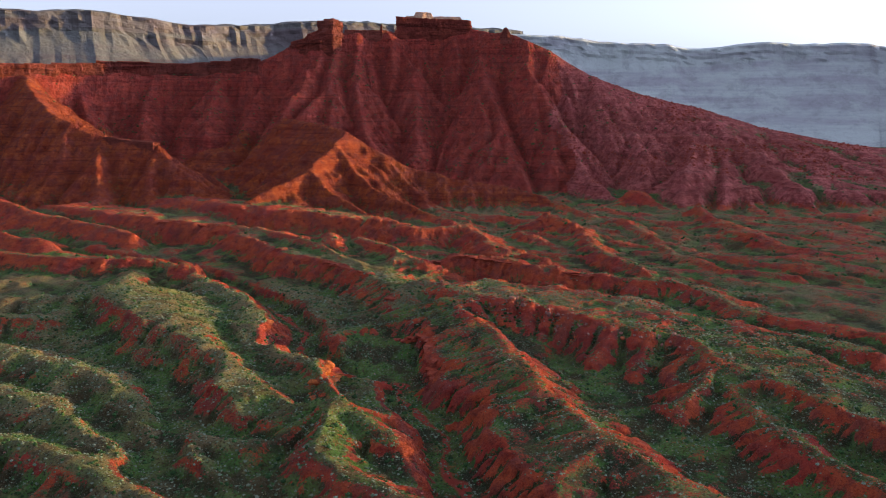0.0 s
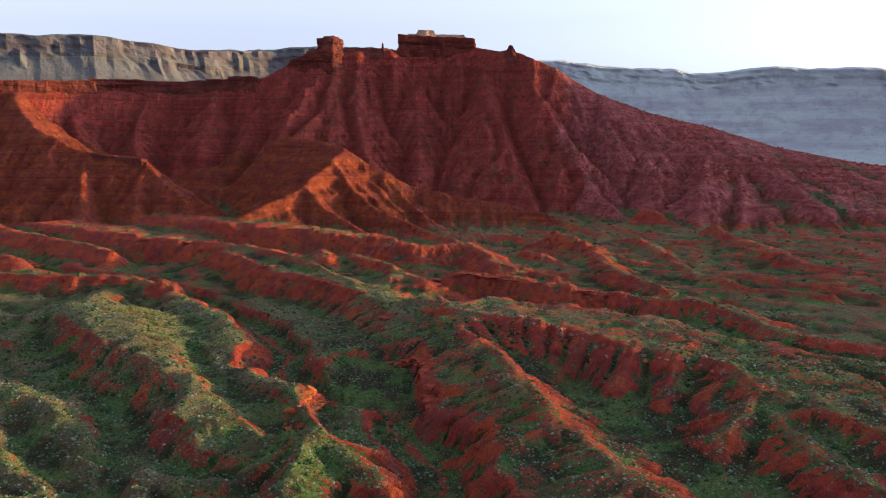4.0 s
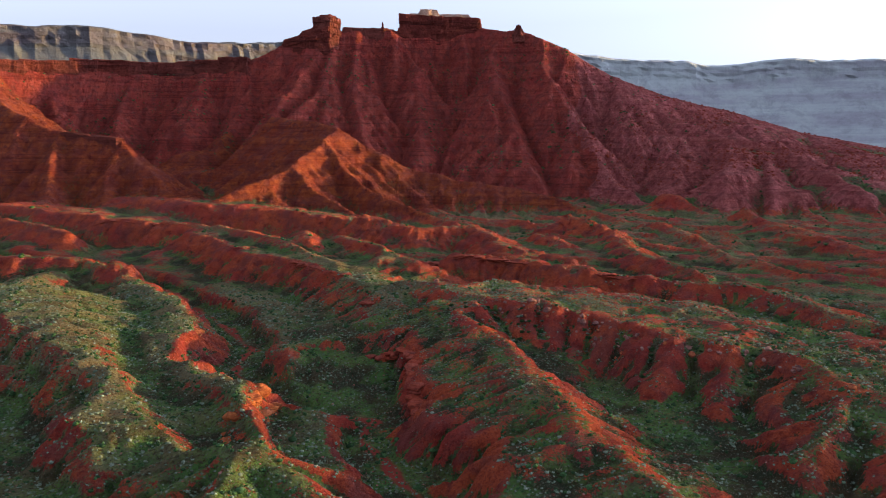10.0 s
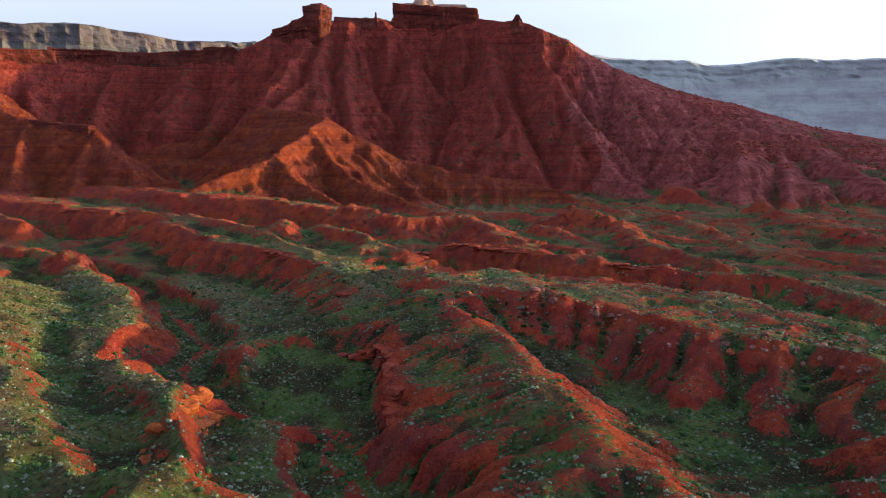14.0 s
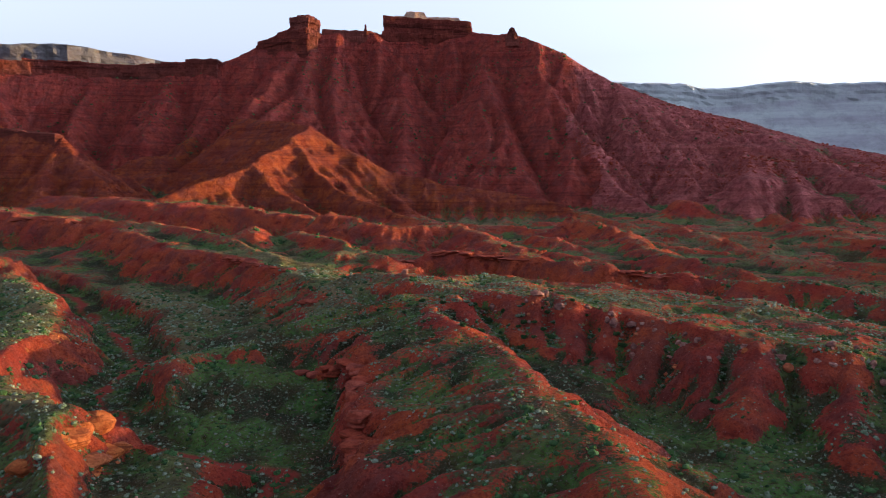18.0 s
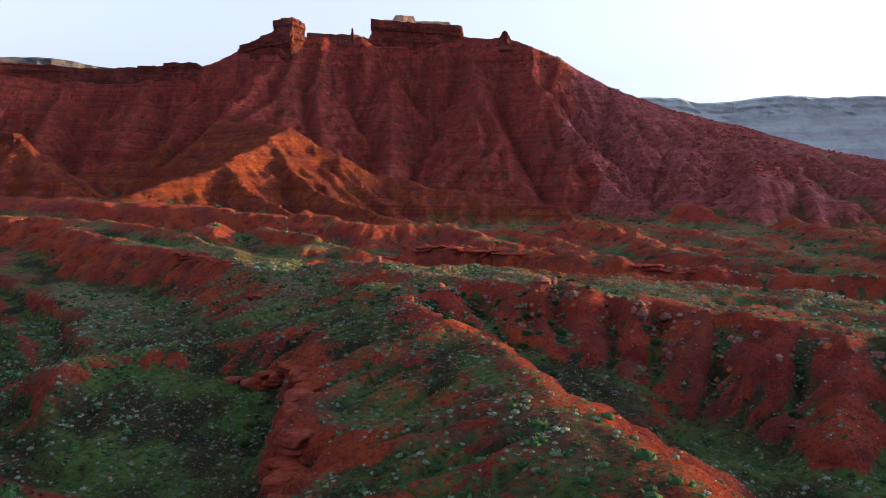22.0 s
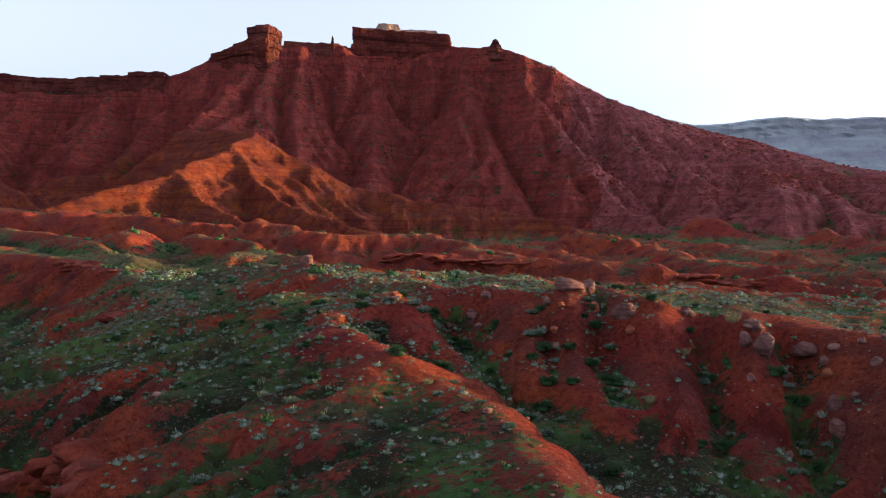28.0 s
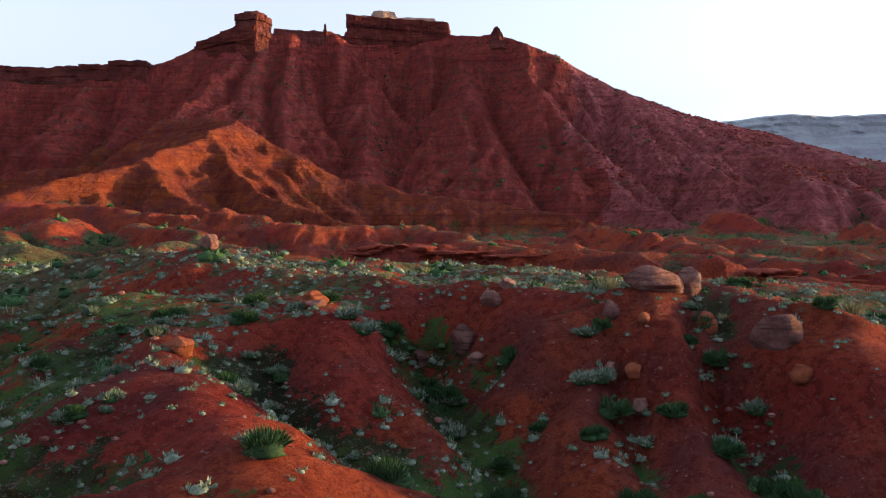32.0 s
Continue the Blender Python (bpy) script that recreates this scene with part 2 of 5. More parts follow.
    ([(-172, 506, 72), (-172, 490, 60), (-166, 468, 48), (-156, 446, 38)], 0.6, 0.72, 0.72, 1.5, 0.16, 13, "b"),
    ([(-105, 514, 77), (-107, 495, 64), (-108, 474, 51), (-107, 450, 39)], 0.6, 0.72, 0.72, 1.5, 0.16, 13, "b"),
    ([(-207, 487, 70), (-200, 470, 58), (-190, 455, 47)], 0.6, 0.72, 0.72, 1.5, 0.16, 13, "b"),
    ([(43, 527, 95), (52, 497, 73), (61.3, 467, 53), (66, 440, 39), (67, 416, 27), (66.4, 402, 22.8), (70.5, 384, 18), (77, 360, 12)], 0.6, 0.65, 0.65, 2.0, 0.16, 13, "b"),
    ([(76, 505, 66), (84.1, 470, 45), (93.9, 450, 39), (100.7, 420, 31), (113.3, 395, 20.5), (119, 378, 14)], 0.8, 0.22, 0.7, 0.8, 0.3, 14, "r"),
    ([(95, 500, 58), (112.9, 470, 48.5), (131.3, 450, 40), (151.6, 438, 35.3), (163.4, 411, 27), (169.4, 398, 18.5), (172, 372, 12)], 0.8, 0.2, 0.75, 0.8, 0.3, 14, "r"),
    ([(190, 498, 40), (205, 450, 30), (205, 410, 19), (196, 370, 11)], 1.0, 0.25, 0.5, 1.5, 0.35, 14, "r"),
    ([(84, 366, 17), (95, 345, 11.3), (104, 325, 8.5)], 0.8, 0.4, 0.5, 1.5, 0.3, 9, "g"),
    ([(112, 392, 19), (124.8, 370, 13.6), (131.6, 350, 9.5)], 0.8, 0.4, 0.5, 1.5, 0.3, 9, "g"),
    # orange hill in front of the butte
    ([(-92.8, 454, 54.8), (-79.6, 432, 48.5), (-61.4, 412, 45.6), (-43.2, 386.5, 42.6)], 0.6, 0.6, 0.6, 0.8, 0.05, 12, "o"),
    ([(-43.2, 386.5, 42.6), (-31, 383, 34), (-14.2, 379.5, 26), (5, 373, 22), (25.7, 366.8, 19.4), (46, 350, 14.5), (60, 330, 11)], 0.3, 0.5, 0.52, 0.8, 0.05, 8, "o"),
    ([(-43.2, 386.5, 42.6), (-48, 372, 37.6), (-52, 358, 32.5), (-54.3, 343, 29), (-61, 331, 24.2), (-68, 322, 21.5), (-72.7, 315, 19.2), (-80, 304, 13)], 0.3, 0.55, 0.6, 0.4, 0.05, 8, "o"),
    ([(-54.3, 343, 29), (-47, 332, 22.8), (-37, 321, 17.5), (-26, 308, 12.5)], 0.3, 0.62, 0.62, 0.4, 0.05, 8, "o"),
    ([(-48, 372, 37.6), (-40, 358, 28.5), (-29.9, 343, 22.4), (-12.5, 320, 15.6), (4, 302, 11.5)], 0.3, 0.6, 0.65, 0.4, 0.05, 8, "o"),
    # small orange cones
    ([(-13.5, 232, 9.4), (-12.5, 226.6, 10.4), (-9.5, 219, 7.6)], 0.2, 0.5, 0.5, 0.6, 0.2, 5, "g"),
    ([(-36, 262, 12.6), (-33.5, 250, 12.4), (-29, 240, 9.6)], 0.2, 0.5, 0.5, 0.6, 0.2, 5, "g"),
    ([(26, 284, 9.4), (30.5, 276, 9.6), (37, 268, 7.6)], 0.2, 0.45, 0.5, 0.6, 0.2, 5, "g"),
    # flat-topped terraces before the hills
    ([(-112, 322, 18.0), (-89.4, 312.4, 17.2), (-70, 303, 16.3), (-55, 297, 15.6), (-38, 291, 14.0), (-20, 283, 11.5)], 0.8, 0.03, 1.1, 0.3, 0.4, 9, "g"),
    ([(-150, 312, 16.0), (-128, 301, 15.2), (-104, 291, 13.8), (-84, 281, 12.6)], 0.8, 0.04, 1.0, 0.3, 0.4, 9, "g"),
    # west spur
    ([(-232, 472, 72), (-205, 425, 61), (-184, 394, 52), (-168, 381, 46), (-152, 375, 40.5), (-138, 372, 38.6), (-125.5, 369.5, 37.2), (-113, 357, 28), (-100, 345, 19), (-92, 336, 13)], 1.4, 0.6, 0.75, 0.8, 0.05, 12, "l"),
    ([(-152, 375, 40), (-147, 358, 31), (-140, 342, 21.5), (-134, 326, 14)], 0.6, 0.65, 0.65, 0.5, 0.05, 9, "l"),
    ([(-125.5, 369.5, 36.5), (-124, 354, 27), (-119, 338, 18.5), (-114, 326, 13)], 0.6, 0.65, 0.65, 0.5, 0.05, 9, "l"),
    ([(-205, 425, 60), (-215, 390, 44), (-195, 350, 26), (-180, 320, 15)], 0.4, 0.7, 0.7, 0.8, 0.05, 10, "l"),
    ([(-182, 330, 20), (-150, 300, 15), (-120, 282, 12.5), (-100, 268, 11)], 0.4, 0.5, 0.7, 0.6, 0.4, 8, "g"),
    ([(-190, 290, 16), (-155, 268, 12.5), (-122, 255, 10.5)], 0.4, 0.5, 0.7, 0.6, 0.4, 8, "g"),
]
# valley: points (x, y, z), half-width of the floor, steepness of the sides
VALLEYS = [
    ([(-120, 262, 5), (-85, 248, 3.4), (-61.7, 230.6, 2.0), (-38, 193.5, 1.2), (-30, 179, 0.7), (-28.6, 166, 0.4), (-25.2, 158, 0.1), (-19, 152.6, -0.1), (-15, 150.2, -0.2), (-9.4, 147.7, -0.3), (-6.2, 146.6, -0.4), (-7.5, 141, -0.6), (-6, 135.5, -0.7), (-3.2, 129, -0.9), (-0.5, 124, -1.1), (0.6, 119, -1.2), (1.2, 114, -1.4), (1.8, 108.5, -1.7), (3.2, 101, -2), (8, 90, -2.6), (14, 70, -3.2)], 2.3, 1.6),
    ([(-16.4, 152.5, 0.2), (-16.8, 167.0, 2.9)], 2.0, 1.5),
    ([(-12, 151.5, 0.0), (-12, 166.2, 2.8)], 3.0, 1.6),
    ([(-8.2, 150.5, -0.2), (-8.4, 157, 0.6), (-8.2, 163.2, 2.2)], 3.0, 4.2),
    ([(-6.4, 159.5, 0.9), (-5.9, 155, 0.2), (-5.2, 149, -0.4), (-4.6, 143, -0.6)], 1.4, 4.6),
    ([(-1.6, 131.5, -0.4), (2.2, 127.5, -0.2)], 1.3, 2.6),
    ([(9.2, 176.5, 7.6), (9.9, 172.5, 6.6), (11.2, 168.6, 5.6), (12.6, 165.5, 4.9)], 0.3, 1.0),
    ([(12.6, 165.5, 4.9), (15.2, 160.5, 4.0), (18.7, 153, 3.0), (22.5, 143, 2.3), (28.3, 131, 1.7), (33.2, 118, 1.2), (40, 102, 0.8), (48, 80, 0)], 1.0, 0.62),
    # feet of the rock bluffs west of the wash
    ([(-14.6, 131, 1.4), (-16.9, 137, 1.2), (-17.9, 141.5, 1.3), (-17.4, 145.4, 1.5)], 0.8, 2.0),
    ([(-33.2, 159.5, 2.2), (-33.9, 165, 2.5), (-33.6, 170, 2.5), (-32.6, 175, 2.2)], 0.5, 1.7),
    # gullies down the face of the bench
    ([(13.2, 174.8, 8.7), (13.0, 171.5, 7.2), (13.3, 168.2, 5.9)], 0.12, 0.95),
    ([(15.8, 174.4, 8.7), (15.3, 170.6, 6.8), (15.7, 167.2, 5.2)], 0.3, 0.9),
    ([(20.2, 171.9, 7.9), (19.2, 168.6, 6.3), (18.7, 165, 4.9)], 0.25, 0.9),
    ([(23.0, 169.6, 7.4), (22.0, 166, 5.7), (21.5, 162.2, 4.2)], 0.3, 0.85),
    ([(26.6, 165.2, 7.0), (25.0, 161.4, 5.1), (23.8, 157.6, 3.8)], 0.3, 0.85),
    ([(30.5, 160.4, 6.9), (28.5, 156.4, 4.9), (26.8, 152, 3.5)], 0.3, 0.85),
    ([(35.5, 158.2, 6.6), (33.5, 152.4, 4.5), (31, 147.6, 3.1)], 0.4, 0.8),
    ([(42.5, 155.6, 6.2), (39.5, 149, 4.4), (36, 143, 2.8)], 0.4, 0.8),
    ([(-100, 168, 2.4), (-81.8, 166, 1.8), (-54.8, 146.6, 1.5), (-46.5, 136.5, 1.2), (-40.7, 121.4, 1.0), (-39.8, 106.3, 0.5), (-24, 92, -0.4)], 1.6, 1.0),
    ([(-56, 190, 6.2), (-45.9, 168.6, 5.0), (-40.9, 157.6, 4.0), (-32.8, 146.3, 3.2), (-26.1, 136.1, 2.3), (-20.6, 128.3, 1.5)], 0.4, 0.35),
    ([(-62, 135, 2.6), (-52, 122, 1.6), (-43, 113, 0.9)], 0.6, 0.5),
]
# gullies of the butte: points, half-width, steepness
VALLEYS += [
    ([(-10, 536, 88), (-3.9, 522, 80), (-0.7, 508, 69), (1.7, 497, 56.5), (1.0, 485, 46.5), (-3.0, 460, 35), (-6, 432, 25.5), (-6, 410, 18)], 0.6, 0.7),
    ([(-41.5, 528, 86), (-36, 500, 64.5), (-29.4, 472, 46.5), (-20.9, 445, 32.5), (-11.4, 425, 25)], 0.5, 0.65),
    ([(27, 520, 84), (33.5, 500, 69), (35, 480, 55), (40, 455, 40), (43.2, 425, 25), (46, 400, 17)], 0.6, 0.55),
    ([(-95, 500, 68), (-98, 480, 53), (-101, 440, 34), (-105, 402, 22)], 0.6, 0.6),
    ([(-154, 498, 63), (-142.6, 470, 51), (-134.8, 455, 40.5), (-123.6, 430, 28.8), (-105.2, 400, 22)], 0.6, 0.6),
    ([(-120, 500, 66), (-120.6, 480, 52), (-117.3, 460, 41), (-115.3, 430, 27)], 0.5, 0.6),
    ([(-182, 484, 62), (-154, 445, 45), (-116, 390, 26), (-100, 372, 20)], 0.8, 0.5),
    ([(74, 470, 42), (80, 440, 31), (86, 410, 20), (90, 385, 14)], 0.8, 0.5),
]
FLOOR_Y = [-600, 60, 90, 105, 150, 180, 200, 230, 260, 300, 350, 400, 460, 640, 1200, 5000]
FLOOR_Z = [-8, -2.5, -0.5, 0.4, 1.5, 2.5, 3.6, 4.6, 5.6, 7.2, 9.5, 12, 14, 16, 20, 40]
GROUPS = "gbrol"


def along(px, py, pts):
    """For each segment of a line: share, distance, height, side (-1 right to 1 left) and way along the line."""
    start = 0.0
    for (ax, ay, az), (bx, by, bz) in zip(pts[:-1], pts[1:]):
        ex, ey = bx - ax, by - ay
        length = math.hypot(ex, ey)
        free = ((px - ax) * ex + (py - ay) * ey) / length ** 2
        u = np.clip(free, 0, 1)
        past = np.zeros_like(u)
        if start == 0.0:
            past = np.maximum(-free, 0) * length
        if (bx, by, bz) == tuple(pts[-1]):
            past = np.maximum(past, (free - 1) * length)
        qx, qy = px - ax - u * ex, py - ay - u * ey
        d = np.sqrt(qx * qx + qy * qy)
        side = (ex * qy - ey * qx) / (length * d + 1e-6)
        yield d, az + (bz - az) * u, side, start + u * length, past
        start += length


def land(x, y):
    """Height and group of the land at arrays of places."""
    shape = x.shape
    x, y = x.ravel().astype(float), y.ravel().astype(float)
    far = step(230, 420, y)
    wx = x + (0.45 + 0.2 * far) * fbm(x / 9, y / 9, 3, 3) + (0.7 * far) * fbm(x / 38, y / 38, 2, 5)
    wy = y + (0.45 + 0.2 * far) * fbm(x / 9, y / 9, 3, 23) + (0.7 * far) * fbm(x / 38, y / 38, 2, 27)
    z = np.interp(wy, FLOOR_Y, FLOOR_Z) + 0.5 * fbm(wx / 22, wy / 22, 3, 41)
    # low furrows that run down towards the wash
    furrow = 1 - np.abs(fbm((wx * 0.8 + wy * 0.6) / 16, (wy * 0.8 - wx * 0.6) / 42, 3, 61))
    z = z + (furrow - 0.45) * (1 - 0.35 * step(195, 230, y)) * np.interp(y, [60, 180, 230, 330, 420, 700], [0.8, 0.8, 3.4, 4.0, 1.5, 0.5])
    best, group = z.copy(), np.zeros(len(x), np.int8)
    for n, (pts, flat, left, right, soft_r, rib, gap, name) in enumerate(CRESTS):
        big = name != "g"
        reach = 190 if big else 34
        p = np.array(pts)
        inside = np.nonzero((x > p[:, 0].min() - reach) & (x < p[:, 0].max() + reach) & (y > p[:, 1].min() - reach) & (y < p[:, 1].max() + reach))[0]
        if not len(inside):
            continue
        cx, cy, top = wx[inside], wy[inside], None
        total = sum(math.dist(a[:2], b[:2]) for a, b in zip(pts[:-1], pts[1:]))
        for d, h, side, s, past in along(cx, cy, pts):
            lean_l, lean_r = left, right
            if isinstance(left, tuple):
                lean_l, lean_r = left[0] + (left[1] - left[0]) * s / total, right[0] + (right[1] - right[0]) * s / total
            slope = lean_r + (lean_l - lean_r) * (0.5 + 0.5 * side)
            gully = 1 - np.abs(noise2(s / gap + 0.012 * d * (8 / gap), d / (gap * 3.5), 100 + n)) * 1.7
            fine = 1 - np.abs(noise2(s / gap * 2.9, d / (gap * 1.6), 300 + n)) * 1.7
            ribs = rib * (gully + 0.45 * fine) * np.tanh(np.maximum(d - flat * 0.5, 0) / (gap * 0.35))
            e = np.maximum(d - flat, 0)
            if big:
                drop = slope * (0.72 * e + 20 * (1 - np.exp(-e / 42)))
                drop = np.sqrt(drop * drop + soft_r * soft_r * slope * slope) - soft_r * slope
            else:
                drop = slope * e * e / (e + 2.2 * soft_r)
            drop = drop * (1 + 0.7 * ribs) + ribs * (gap * 0.09 if big else min(gap, 8) * 0.2)
            drop = drop + (0.55 if big else 0.35) * past + 0.35 * np.maximum(d - (150 if big else 20), 0)
            v = h - drop
            top = v if top is None else np.maximum(top, v)
        k = 2.2 if big else 0.7
        old = z[inside]
        mix = np.clip(0.5 + 0.5 * (top - old) / k, 0, 1)
        z[inside] = old + (top - old) * mix + k * mix * (1 - mix) * 0.5
        ahead = top > best[inside]
        best[inside] = np.where(ahead, top, best[inside])
        group[inside] = np.where(ahead, GROUPS.index(name), group[inside])
    for n, (pts, flat, steep) in enumerate(VALLEYS):
        p = np.array(pts)
        inside = np.nonzero((x > p[:, 0].min() - 30) & (x < p[:, 0].max() + 30) & (y > p[:, 1].min() - 30) & (y < p[:, 1].max() + 30))[0]
        if not len(inside):
            continue
        low = None
        for d, h, side, s, past in along(wx[inside], wy[inside], pts):
            bank = np.maximum(d - flat * (1 + 0.35 * noise2(s / 7, side * 2, 500 + n)), 0)
            nose = 1 - 1.8 * np.abs(noise2(s / 2.0 + 7 * np.sign(side), bank / 9, 540 + n))
            v = h + steep * bank * (1 - 0.45 * nose * np.tanh(bank / 2)) + (0.02 if pts[0][1] > 470 else 0.10) * bank * bank * (steep < 0.8) + (1.3 * past if pts[0][1] > 470 else 0)
            low = v if low is None else np.minimum(low, v)
        old = z[inside]
        mix = np.clip(0.5 + 0.5 * (old - low) / 0.5, 0, 1)
        z[inside] = old + (low - old) * mix - 0.25 * mix * (1 - mix)
    # beds of harder rock that stand out as ledges on the high slopes
    wavy = z + 1.6 * fbm(x / 60, y / 60, 2, 71)
    high = step(15, 24, z) * (1 - step(1000, 1100, y))
    for gap, amount, shift in ((6.7, 0.10, 0.0), (15.0, 0.26, 4.0)):
        f = np.mod(wavy + shift, gap) / gap
        z = z + high * amount * (step(0.78, 0.9, f) * (1 - f) * 4.0 - 0.35) * (0.6 + 0.6 * noise2(x / 25, y / 25, 83))
    # flat beds with steep fronts in the low hills before the butte
    mid = step(196, 216, y) * (1 - step(330, 365, y)) * (0.35 + 0.4 * step(-0.3, 0.4, noise2(x / 31, y / 31, 87)))
    knolls = 1 - 1.6 * np.abs(fbm(wx / 9, wy / 11, 4, 151))
    z = z + mid * 0.9 * (knolls - 0.4)
    bed = z + 0.7 * noise2(x / 40, y / 40, 89) + 0.25 * noise2(x / 6, y / 6, 93)
    f = np.mod(bed, 1.5) / 1.5
    z = z + mid * 1.5 * (step(0.72, 0.9, f) - f)
    rill = 1 - 1.8 * np.abs(noise2(wx / 3.6, wy / 3.6, 131)) + 0.5 * (1 - 1.8 * np.abs(noise2(wx / 1.7, wy / 1.7, 133)))
    z = z - 0.16 * rill * (1 - far)
    z = z + 0.20 * fbm(x / 3.1, y / 3.1, 3, 91) * (0.55 + 0.5 * far) + 0.06 * fbm(x / 0.75, y / 0.75, 2, 97)
    return z.reshape(shape), group.reshape(shape)


# ---- the grid: fine near the camera's way, coarse towards the horizon ----
ROW_Y = [-600, -450, -350, -260] + [float(v) for v in range(-180, 0, 12)] + [float(v) for v in range(0, 78, 4)] + [78.0]
while ROW_Y[-1] < 640:
    v = ROW_Y[-1]
    ROW_Y.append(v + float(np.interp(v, [78, 92, 100, 150, 185, 215, 300, 420, 560, 640], [1.0, 0.55, 0.36, 0.27, 0.27, 0.42, 0.75, 1.0, 1.3, 4.0])))
while ROW_Y[-1] < 4900:
    ROW_Y.append(ROW_Y[-1] * 1.12)
COLS = 700
gy = np.array(ROW_Y)
half = np.where(gy > 60, 60 + gy, 120 + (60 - gy) * 1.5)
uu = np.linspace(-1, 1, COLS)
mid = np.interp(gy, [100, 180, 500], [0, 8, 0])
GX = mid[:, None] + half[:, None] * (0.36 * uu + 0.64 * np.sign(uu) * np.abs(uu) ** 2.6)[None, :]
GY = np.repeat(gy[:, None], COLS, 1)
GZ, GG = land(GX, GY)


def tilt_of(z):
    """Slope of the grid towards x and y."""
    return np.gradient(z, axis=1) / np.gradient(GX, axis=1), np.gradient(z, axis=0) / np.maximum(np.gradient(GY, axis=0), 1e-3)


def spread(a, n):
    """A running mean over the grid, 2 n + 1 cells wide."""
    for axis in (0, 1):
        c = np.cumsum(np.pad(a, [(n + 1, n) if k == axis else (0, 0) for k in (0, 1)], mode="edge"), axis=axis)
        a = (np.take(c, range(2 * n + 1, c.shape[axis]), axis) - np.take(c, range(0, c.shape[axis] - 2 * n - 1), axis)) / (2 * n + 1)
    return a


SHIFTS = [(-1, -1), (-1, 0), (-1, 1), (0, -1), (0, 1), (1, -1), (1, 0), (1, 1)]


def weathered(z, cell, rounds, bite, creep, rest, hard):
    """Rain on a square grid: water gathers from cell to cell and cuts gullies, loose soil slides, hard beds resist."""
    z = z.astype(np.float32)
    rows, cols = z.shape
    water = np.ones_like(z)
    for turn in range(rounds):
        p = np.pad(z, 1, mode="edge")
        falls = [np.maximum(z - p[1 + i:1 + i + rows, 1 + j:1 + j + cols], 0) / (cell * math.hypot(i, j)) for i, j in SHIFTS]
        shares = [f * f for f in falls]
        shares = [s * f for s, f in zip(shares, falls)]
        total = np.sum(shares, axis=0) + 1e-9
        shares = [s / total for s in shares]
        for _ in range(10 if turn % 3 == 0 else 2):
            q = np.zeros((rows + 2, cols + 2), np.float32)
            for (i, j), s in zip(SHIFTS, shares):
                q[1 + i:1 + i + rows, 1 + j:1 + j + cols] += s * water
            water = 1 + q[1:-1, 1:-1]
        steepest = np.maximum.reduce(falls)
        cut = bite * hard(z) * np.sqrt(water * cell * 0.5) * steepest
        lowest = np.max([f * cell * math.hypot(i, j) for f, (i, j) in zip(falls, SHIFTS)], axis=0)
        z = z - np.minimum(cut, 0.5 * lowest)
        p = np.pad(z, 1, mode="edge")
        side = [p[1 + i:1 + i + rows, 1 + j:1 + j + cols] - z for i, j in SHIFTS if i == 0 or j == 0]
        z = z + creep * sum(side)
        z = z + 0.18 * sum(np.sign(s) * np.maximum(np.abs(s) - rest * cell, 0) for s in side)
    return z


def on_grid(field, x0, y0, cell):
    """Values of a square field at the places of the land's grid, and how far inside its edge each lies, 0 to 1."""
    rows, cols = field.shape
    u, v = (GX - x0) / cell, (GY - y0) / cell
    inside = np.minimum(np.minimum(u, cols - 1 - u), np.minimum(v, rows - 1 - v)) * cell
    u, v = np.clip(u, 0, cols - 1.001), np.clip(v, 0, rows - 1.001)
    i, j = v.astype(int), u.astype(int)
    u, v = u - j, v - i
    low = field[i, j] * (1 - u) + field[i, j + 1] * u
    high = field[i + 1, j] * (1 - u) + field[i + 1, j + 1] * u
    return low * (1 - v) + high * v, inside


def beds(gap, share, soft_k, wave):
    """How easily rain cuts at a height: hard beds, a share of each gap, resist."""
    return lambda z: 1 - soft_k * (np.mod(z + wave, gap) < share * gap)


def rained(x0, x1, y0, y1, cell, rounds, bite, creep, rest, gap, share, soft_k, fade):
    """Lets rain cut one stretch of the land and lays the change on the grid."""
    x, y = np.meshgrid(np.arange(x0, x1, cell), np.arange(y0, y1, cell))
    z = land(x, y)[0]
    z = z + 0.05 * cell * hashed((x * 50).astype(np.int64), (y * 50).astype(np.int64), 7)
    wave = 0.25 * gap * noise2(x / (gap * 14), y / (gap * 14), 77)
    change, inside = on_grid(weathered(z, cell, rounds, bite, creep, rest, beds(gap, share, soft_k, wave)) - z, x0, y0, cell)
    below = GZ - np.interp(GX, [-330, -227, -137, -112, -76, 18, 37, 65, 89, 121, 155, 190, 226, 300, 420], [66, 73, 77, 80, 96, 102, 99, 88, 72, 60, 53, 41, 33, 24, 18])
    return change * step(0, fade, inside) * (1 - 0.9 * step(-13, -2, below) * step(420, 460, GY))


GZ = GZ + rained(-350, 340, 285, 575, 1.0, 110, 0.022, 0.004, 1.15, 7.3, 0.17, 0.8, 25) * step(285, 325, GY)
GZ = GZ + rained(-105, 95, 92, 325, 0.45, 70, 0.013, 0.002, 2.6, 2.6, 0.2, 0.75, 8) * (1 - step(285, 325, GY))

# ---- materials ----


